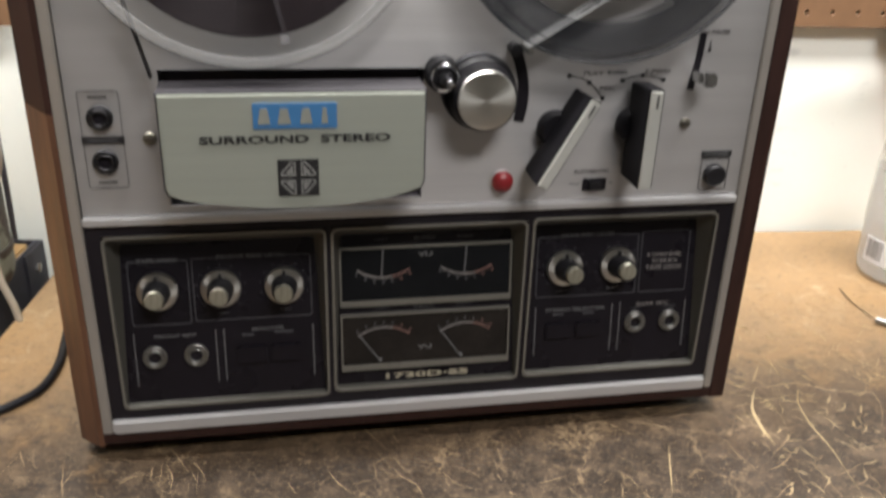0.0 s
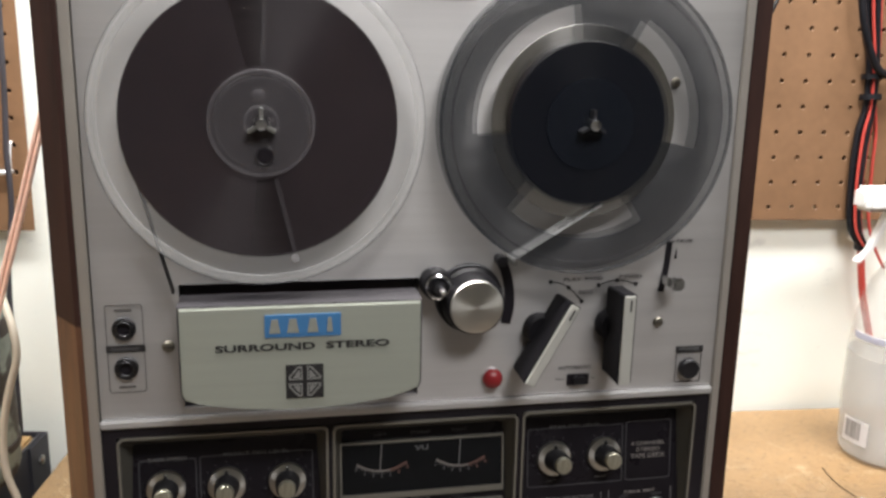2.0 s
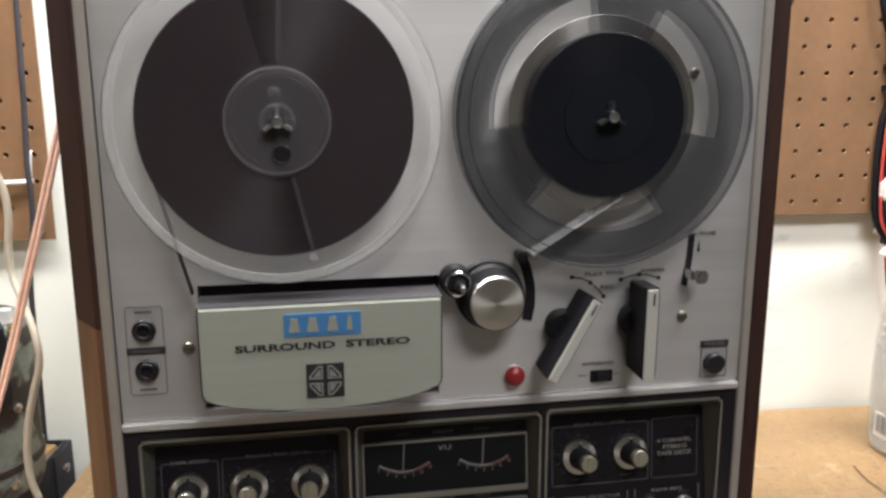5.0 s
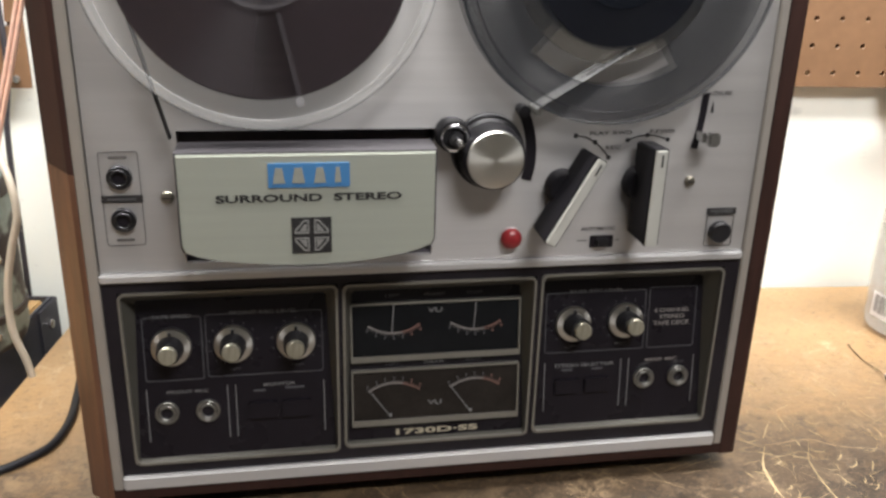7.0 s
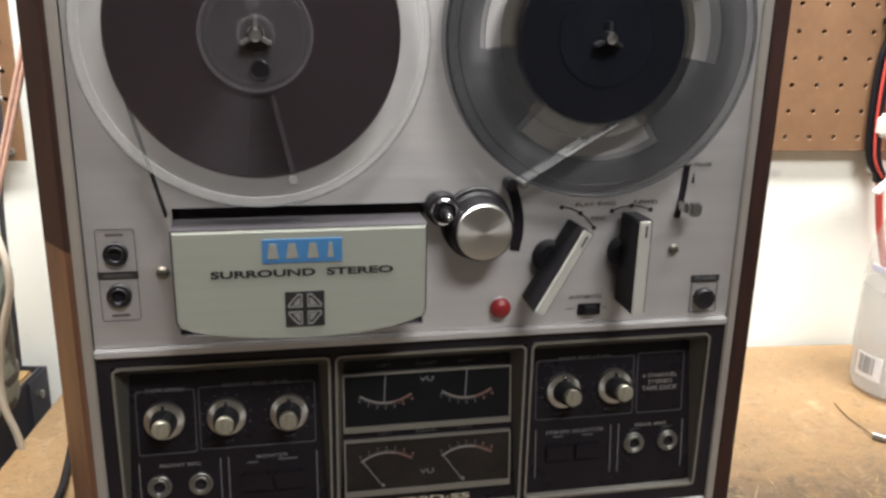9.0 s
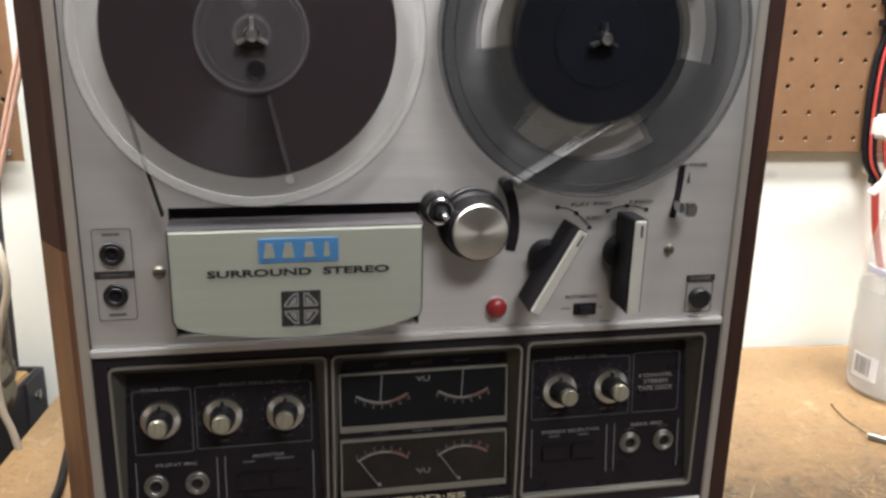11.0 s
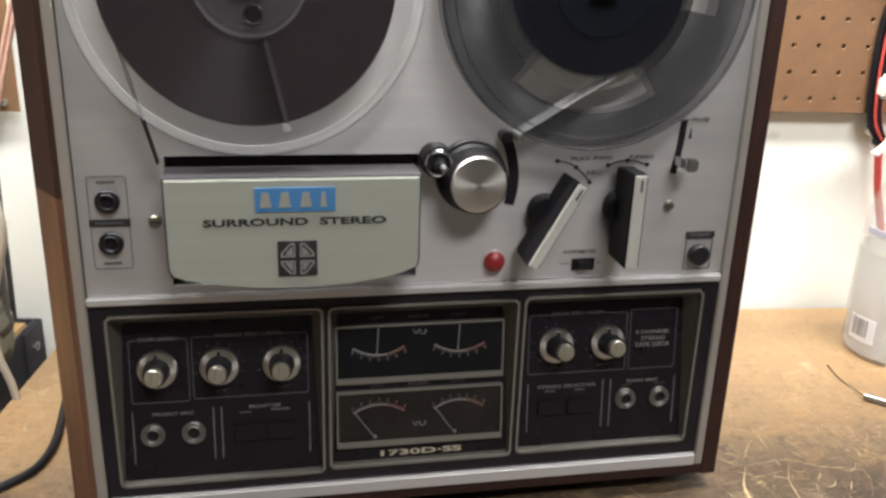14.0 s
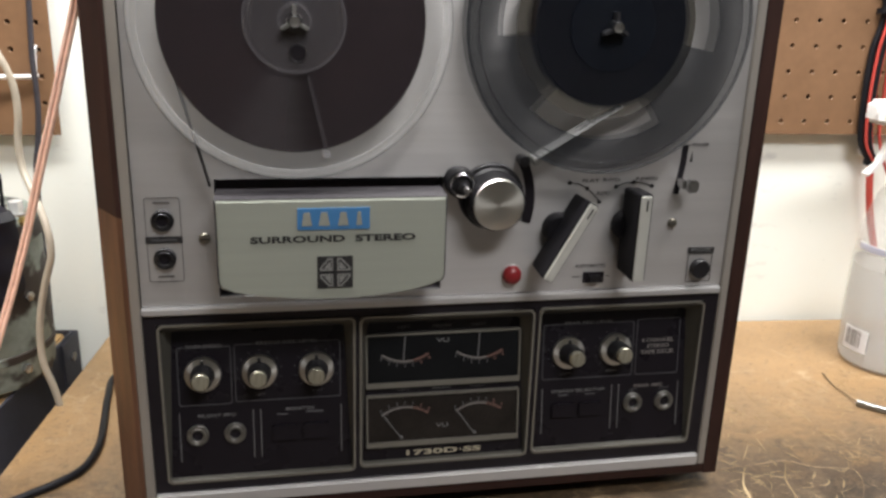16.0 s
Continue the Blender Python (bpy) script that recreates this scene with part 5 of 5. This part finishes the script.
part("hub_core", lathe([(0.0045, -0.0092), (0.0255, -0.0092), (0.0255, -0.0193), (0.0045, -0.0193)], (RX, 0, RZR), 60), M_TAPE2, reel2)
part("hub", lathe([(0.0045, -0.0206), (0.0262, -0.0206), (0.0262, -0.0214), (0.0045, -0.0214)], (RX, 0, RZR), 60), M_SMOKE, reel2, "smoked hub disc")
spindle(RX, RZR, -0.0215, reel2, M_DARKCHROME)
for ya, yb in ((-0.0070, -0.0118), (-0.0140, -0.0196)):
    tp = bmesh.new()
    _a = [(0.0470, ya, 0.2575), (0.0475, yb, 0.2567), (0.1005, yb, 0.2889), (0.1000, ya, 0.2897)]
    tp.faces.new([tp.verts.new(p) for p in _a])
    _e = bmesh.ops.extrude_face_region(tp, geom=tp.faces[:])
    bmesh.ops.translate(tp, verts=[v for v in _e["geom"] if isinstance(v, bmesh.types.BMVert)], vec=(0.0001, 0, -0.0002))
    part("tape_strand", tp, M_TAPESHINE, reel2, "shiny strand of tape leading up from the arm")


# ---------------------------------------------------------------- spray bottle and tool
BX, BY = 0.494, 0.184
bottle = thing("spray_bottle", (BX, BY, 0.0), "part-full clear plastic spray bottle with white trigger head", "spray bottle")
_prof = [(0, 0.0006), (0.040, 0.0006), (0.0455, 0.004), (0.0470, 0.012), (0.0480, 0.06), (0.0475, 0.105), (0.0440, 0.140), (0.0360, 0.170), (0.0240, 0.192), (0.0150, 0.204), (0.0135, 0.212)]
part("body", lathe([(r, h) for r, h in _prof], (BX, BY, 0), 64, "z"), M_BOTTLE, bottle, "cloudy clear plastic body")
part("liquid", lathe([(0, 0.003), (0.0435, 0.004), (0.0455, 0.010), (0.0466, 0.060), (0.0462, 0.1035)], (BX, BY, 0), 48, "z"), M_LIQUID, bottle, "milky liquid")


def wrap(cx, cy, r, a0, a1, z0, z1, n=16, t=0.0005):
    loops = []
    for k in range(n + 1):
        a = radians(a0 + (a1 - a0) * k / n)
        c, s = math.cos(a), math.sin(a)
        loops.append([(cx + r * c, cy + r * s, z0), (cx + (r + t) * c, cy + (r + t) * s, z0), (cx + (r + t) * c, cy + (r + t) * s, z1), (cx + r * c, cy + r * s, z1)])
    return loft(loops, cap=True)


lab = part("bar_code_label", wrap(BX, BY, 0.0482, 174, 207, 0.0190, 0.0423), M_LABEL, bottle, "white label with black bars")
rng = random.Random(3)
a = 178.0
while a < 199:
    w = rng.choice((0.5, 0.9, 1.4))
    part("bar", wrap(BX, BY, 0.0487, a, a + w, 0.0235, 0.0405, 2, 0.0003), M_PALEINK, lab)
    a += w + rng.choice((0.5, 0.8, 1.2))
band = part("label_band", wrap(BX, BY, 0.0466, 168, 300, 0.1195, 0.1265), M_LABEL, bottle, "thin white printed band")
for bz, a1 in ((0.1243, 290), (0.1215, 268)):
    part("print_bar", wrap(BX, BY, 0.0471, 171, a1, bz, bz + 0.0009, 16, 0.0003), M_BLUEINK, band)
part("collar", lathe([(0.0165, 0.200), (0.0175, 0.202), (0.0175, 0.222), (0.0150, 0.226), (0, 0.226)], (BX, BY, 0), 40, "z"), M_WHITEPL, bottle, "ribbed white collar")
hb = box(BX - 0.066, BX + 0.030, BY - 0.013, BY + 0.013, 0.2430, 0.2640, 0.004, 3)
part("spray_head", join(hb, box(BX - 0.014, BX + 0.014, BY - 0.011, BY + 0.011, 0.222, 0.248, 0.003)), M_WHITEPL, bottle, "white trigger head")
tr = [(BX - 0.037, 0.246), (BX - 0.043, 0.230), (BX - 0.053, 0.206), (BX - 0.064, 0.196), (BX - 0.061, 0.1935), (BX - 0.049, 0.205), (BX - 0.039, 0.228), (BX - 0.030, 0.246)]
part("trigger", prism(tr, BY + 0.004, BY - 0.004, 0.001), M_WHITEPL, bottle, "curved white trigger")
part("nozzle", turn(lathe([(0, 0), (0.007, 0), (0.007, 0.0010), (0.005, 0.0012), (0, 0.0012)], (0, 0, 0), 24), Matrix.Translation((BX - 0.066, BY, 0.2535)) @ Matrix.Rotation(radians(90), 4, "Z")), M_WHITEPL, bottle)
part("dip_tube", tube([(BX, BY, 0.21), (BX - 0.010, BY, 0.15), (BX - 0.020, BY, 0.08), (BX - 0.024, BY, 0.010)], 0.0022, 8), M_BOTTLE, bottle, "clear dip tube")

probe = thing("probe", (0.42, 0.085, 0.0), "thin steel probe lying on the bench", "tool")
part("shaft", tube([(0.4020, 0.1005, 0.0036), (0.428, 0.0735, 0.0036), (0.473, 0.032, 0.0036)], 0.0030, 14, 4), M_SOCKET, probe, "polished steel")
part("tip", tube([(0.402, 0.100, 0.0036), (0.4035, 0.116, 0.0022), (0.4040, 0.133, 0.0010), (0.4065, 0.150, 0.0010), (0.410, 0.164, 0.0010)], 0.00045, 8), M_WIRETIP, probe, "fine bent tip")


# ---------------------------------------------------------------- shelf frame, motor and cables beside the bench
shelf = thing("shelf_frame", (-0.36, 0.1, -0.9), "dark steel shelf frame with a wooden board beside the bench", "shelf")
SH = Matrix.Translation((-0.3150, 0.300, -0.0065)) @ Matrix.Rotation(radians(-8.6), 4, "Z")


def sh(bm):
    return turn(bm, SH)


part("rail", sh(box(-0.0056, -0.0026, -0.75, 0.030, -0.044, 0.0185, 0.0006)), M_STEEL, shelf, "dark painted steel rail")
part("post", sh(join(box(-0.034, -0.0002, 0.0310, 0.0340, -0.8935, 0.0165, 0.0005), box(-0.0024, -0.0002, -0.006, 0.0308, -0.8935, 0.0165, 0.0005))), M_STEEL, shelf, "slotted steel angle post")
part("rail", sh(box(-0.40, -0.0345, 0.0310, 0.0306 + 0.003, -0.044, 0.0165, 0.0005)), M_STEEL, shelf, "dark painted steel rail")
part("board", sh(box(-0.40, -0.0066, -0.74, 0.026, -0.002, 0.0170, 0.004, 3)), M_BOARD, shelf, "pale wooden shelf board")
bl = lathe([(0, 0), (0.0046, 0), (0.0046, -0.003), (0, -0.0036)], (0, 0, 0), 6)
turn(bl, Matrix.Rotation(radians(90), 4, "Z"))
bmesh.ops.translate(bl, verts=bl.verts, vec=(0.0, 0.012, -0.002))
part("bolt", sh(bl), M_ZINC, shelf, "zinc bolt")

MX, MY = -0.3720, 0.238
motor = thing("motor", (MX, MY, 0.0170), "old corroded cylindrical electric motor wrapped in black sheet", "motor")
part("body", lathe([(0, 0.0172), (0.050, 0.0172), (0.060, 0.022), (0.0625, 0.030), (0.0625, 0.150), (0.0610, 0.160), (0.0580, 0.1665), (0.030, 0.1675), (0, 0.1675)], (MX, MY, 0), 64, "z"), M_PATINA, motor, "grey-green corroded casing")
part("end_cap", lathe([(0.0620, 0.146), (0.0640, 0.148), (0.0640, 0.154), (0.0610, 0.161)], (MX, MY, 0), 64, "z"), M_PATINA, motor)
part("band", lathe([(0.0622, 0.046), (0.0638, 0.047), (0.0638, 0.053), (0.0622, 0.054)], (MX, MY, 0), 64, "z"), M_PATINA, motor)


def wrapping():
    """Dark sheet folded round the casing: slanting lower edge, closed over the top, with soft creases."""
    rows, n = [], 28
    for k in range(n + 1):
        a = radians(196 + 132 * k / n)
        low = 0.086 + 0.022 * (k / n) ** 2
        c, q = math.cos(a), math.sin(a)
        row = []
        for i in range(13):
            u = i / 12
            z = low + (0.170 - low) * u
            r = 0.0655 + 0.0008 * math.sin(k * 0.9 + i * 0.8) + 0.0006 * math.sin(k * 0.37 - i * 1.7)
            row.append((MX + r * c, MY + r * q, z))
        row += [(MX + 0.061 * c, MY + 0.061 * q, 0.1765), (MX + 0.046 * c, MY + 0.046 * q, 0.1800), (MX + 0.046 * c, MY + 0.046 * q, 0.1700), (MX + 0.0645 * c, MY + 0.0645 * q, 0.164), (MX + 0.0642 * c, MY + 0.0642 * q, low)]
        rows.append(row)
    return loft(rows, cap=True)


part("cover_sheet", wrapping(), M_SHEET, motor, "creased black sheet round the casing")
# bright nut, washer and terminal on the upper rim
part("washer", lathe([(0, 0.1660), (0.0085, 0.1660), (0.0085, 0.1688), (0, 0.1690)], (MX + 0.050, MY - 0.012, 0), 24, "z"), M_ZINC, motor, "plated washer")
part("nut", lathe([(0, 0.1690), (0.0058, 0.1690), (0.0062, 0.173), (0.0058, 0.1790), (0.0030, 0.1800), (0, 0.1800)], (MX + 0.050, MY - 0.012, 0), 6, "z"), M_HOOK, motor, "bright plated nut")
for aa, zz, mat in ((335, 0.166, M_BRASS), (331, 0.102, M_ZINC), (322, 0.040, M_ZINC)):
    c, q = math.cos(radians(aa)), math.sin(radians(aa))
    bt = lathe([(0, 0), (0.0042, 0), (0.0042, -0.004), (0, -0.005)], (0, 0, 0), 6)
    turn(bt, Matrix.Translation((MX + 0.0632 * c, MY + 0.0632 * q, zz)) @ Matrix.Rotation(radians(aa + 90), 4, "Z"))
    part("bolt", bt, mat, motor, "brass bolt" if mat is M_BRASS else "zinc bolt")
part("terminal_pin", lathe([(0, 0.166), (0.0016, 0.166), (0.0016, 0.203), (0, 0.203)], (MX + 0.042, MY - 0.018, 0), 12, "z"), M_RUBBER, motor)
motor.location.z -= 0.0063

# twin copper speaker wire, hung across in front of the motor
_cw = [(-0.222, 0.145, 0.420), (-0.236, 0.157, 0.372), (-0.250, 0.165, 0.325), (-0.2585, 0.165, 0.297), (-0.271, 0.165, 0.255), (-0.284, 0.165, 0.213), (-0.297, 0.165, 0.169), (-0.312, 0.163, 0.123), (-0.326, 0.158, 0.083), (-0.340, 0.150, 0.045), (-0.352, 0.140, 0.0135)]
spk = thing("speaker_wire", (-0.3, 0.16, 0.02), "twin copper speaker wire in clear insulation", "wire")
part("strand", tube([(x - 0.0016, y, z) for x, y, z in _cw], 0.0018, 10), M_COPPER, spk, "bright copper")
part("strand", tube([(x + 0.0018, y, z) for x, y, z in _cw], 0.0018, 10), M_COPPER, spk, "bright copper")

solo("beige_cable", tube([(-0.358, 0.246, 0.335), (-0.34, 0.242, 0.312), (-0.324, 0.24, 0.288), (-0.3165, 0.24, 0.266), (-0.3155, 0.24, 0.243), (-0.318, 0.24, 0.22), (-0.3161, 0.2371, 0.1967), (-0.3056, 0.2209, 0.1788), (-0.2938, 0.2011, 0.1583), (-0.2912, 0.196, 0.1353), (-0.2981, 0.196, 0.1108), (-0.3042, 0.196, 0.0864), (-0.3075, 0.196, 0.061), (-0.3065, 0.195, 0.0365), (-0.2994, 0.194, 0.0102), (-0.2938, 0.192, -0.0255)], 0.0030, 12),
     M_BEIGE, "beige flat mains cable hanging beside the bench", "cable")
solo("dark_cable", tube([(-0.316, 0.336, 0.500), (-0.319, 0.336, 0.420), (-0.3222, 0.338, 0.329), (-0.3248, 0.338, 0.279), (-0.3244, 0.338, 0.254), (-0.3250, 0.338, 0.228), (-0.3280, 0.338, 0.201), (-0.3325, 0.338, 0.174), (-0.3345, 0.338, 0.118), (-0.3345, 0.338, 0.080), (-0.3360, 0.339, 0.006), (-0.337, 0.339, -0.06)], 0.0026, 12),
     M_DARKCABLE, "dark cable hanging down past the pegboard", "cable")
solo("power_cord", tube([(-0.340, -0.010, 0.0030), (-0.310, 0.034, 0.0030), (-0.288, 0.053, 0.0030), (-0.271, 0.066, 0.0030), (-0.2565, 0.084, 0.0030), (-0.2515, 0.114, 0.0030), (-0.2540, 0.150, 0.0030), (-0.2588, 0.195, 0.0030), (-0.2600, 0.235, 0.0030), (-0.244, 0.262, 0.0030), (-0.20, 0.264, 0.0030)], 0.0030, 12),
     M_RUBBER, "black power cord lying on the bench behind the tape deck", "cord")

hook = thing("peg_hook", (-0.325, 0.343, 0.260), "bright steel hook in the pegboard", "hook")
part("prong", tube([(-0.3226, 0.349, 0.2870), (-0.3228, 0.344, 0.2862), (-0.3236, 0.3420, 0.2735), (-0.3240, 0.3420, 0.2640)], 0.0013, 10), M_HOOK, hook)
part("arm", tube([(-0.3250, 0.349, 0.2605), (-0.3290, 0.343, 0.2603), (-0.3470, 0.342, 0.2600), (-0.3640, 0.341, 0.2603), (-0.382, 0.341, 0.2610)], 0.0024, 10), M_HOOK, hook)
on_wall(solo("wall_screw", lathe([(0, 0.2938), (0.0034, 0.2938), (0.0030, 0.2915), (0, 0.2905)], (-0.3226, 0, 0.2130), 20), M_ZINC, "small round-headed screw in the pegboard", "screw"))

# wiring loom beside the bottle
loom = thing("wire_loom", (0.49, 0.285, 0.2), "red and black wires bundled with cable ties on the pegboard", "wire bundle")
_spine = [(x + 0.008, y, z + 0.003) for x, y, z in [(0.474, 0.284, 0.50), (0.481, 0.284, 0.43), (0.489, 0.283, 0.372), (0.4915, 0.283, 0.328), (0.488, 0.283, 0.298), (0.4865, 0.282, 0.250), (0.4915, 0.282, 0.205), (0.503, 0.282, 0.184)]]
for k, (dx, dy, mat) in enumerate(((-0.0055, 0.0, M_RUBBER), (-0.0020, -0.0045, M_REDWIRE), (0.0025, -0.0035, M_RUBBER), (0.0050, 0.0010, M_RUBBER), (0.0010, 0.0030, M_RUBBER), (0.0052, -0.0030, M_REDWIRE))):
    f = [1.5, 1.4, 0.8, 0.7, 1.1, 1.0, 1.0, 0.6]
    part("wire", tube([(x + dx * f[i], y + dy, z) for i, (x, y, z) in enumerate(_spine)], 0.0015 if mat is M_REDWIRE else 0.0029, 10), mat, loom, "red wire" if mat is M_REDWIRE else "black wire")
for z, x in ((0.339, 0.4990), (0.3590, 0.4985)):
    part("cable_tie", turn(ring(0, 0, 0.0092, 0.0106, 0.0028, -0.0028, 28), Matrix.Translation((x, 0.2825, z)) @ Matrix.Rotation(radians(84), 4, "X")), M_RUBBER, loom, "black cable tie")
part("wire", tube([(0.511, 0.283, 0.187), (0.516, 0.284, 0.160), (0.522, 0.284, 0.132), (0.530, 0.284, 0.106), (0.538, 0.283, 0.080)], 0.0038, 10), M_REDWIRE, loom, "red wire")
part("wire", tube([(0.5055, 0.283, 0.333), (0.512, 0.284, 0.303), (0.513, 0.284, 0.268), (0.516, 0.284, 0.218), (0.526, 0.284, 0.188), (0.543, 0.284, 0.160)], 0.0016, 8), M_REDWIRE, loom, "thin red wire")
part("plug", box(0.5055, 0.5165, 0.278, 0.288, 0.1810, 0.1910, 0.001), M_RUBBER, loom, "black connector")
solo("black_cable", tube([(0.459, 0.278, 0.52), (0.4645, 0.275, 0.463), (0.472, 0.272, 0.416), (0.481, 0.271, 0.390), (0.493, 0.271, 0.369), (0.506, 0.271, 0.361), (0.528, 0.274, 0.356)], 0.0036, 12),
     M_RUBBER, "thick black cable looping over the pegboard", "cable")
solo("black_cable", tube([(0.358, 0.262, 0.506), (0.366, 0.262, 0.468), (0.3715, 0.261, 0.440), (0.3725, 0.260, 0.432), (0.3695, 0.259, 0.424), (0.362, 0.257, 0.411), (0.348, 0.253, 0.394), (0.326, 0.248, 0.381)], 0.0019, 10),
     M_RUBBER, "thin black cable bending behind the tape deck", "cable")
on_wall(solo("wall_clip", lathe([(0, 0.3078), (0.0060, 0.3078), (0.0065, 0.3000), (0.0045, 0.2950), (0, 0.2945)], (0.5105, 0, 0.1945), 24), M_WHITEPL, "small white plastic clip on the wall", "clip"))

# lamp fixtures overhead, out of view, that the lamps sit in
for name, c, sx, sy in (("bench_light", (0.05, -0.05, 1.225), 1.66, 0.24), ("ceiling_light", (0.42, -1.4, 2.05), 1.06, 0.56)):
    fx = thing(name, c, "plain white strip light fixture", "light")
    part("housing", box(c[0] - sx / 2, c[0] + sx / 2, c[1] - sy / 2, c[1] + sy / 2, c[2], c[2] + 0.05, 0.004), M_WHITEPL, fx)
    if name == "bench_light":
        for hx in (-0.4, 0.4):
            part("hanger", tube([(c[0] + hx, c[1], c[2] + 0.05), (c[0] + hx, c[1], 2.10)], 0.003, 8, 1), M_STEEL, fx)
    else:
        part("mount", box(c[0] - 0.1, c[0] + 0.1, c[1] - 0.1, c[1] + 0.1, c[2] + 0.05, 2.10), M_WHITEPL, fx)
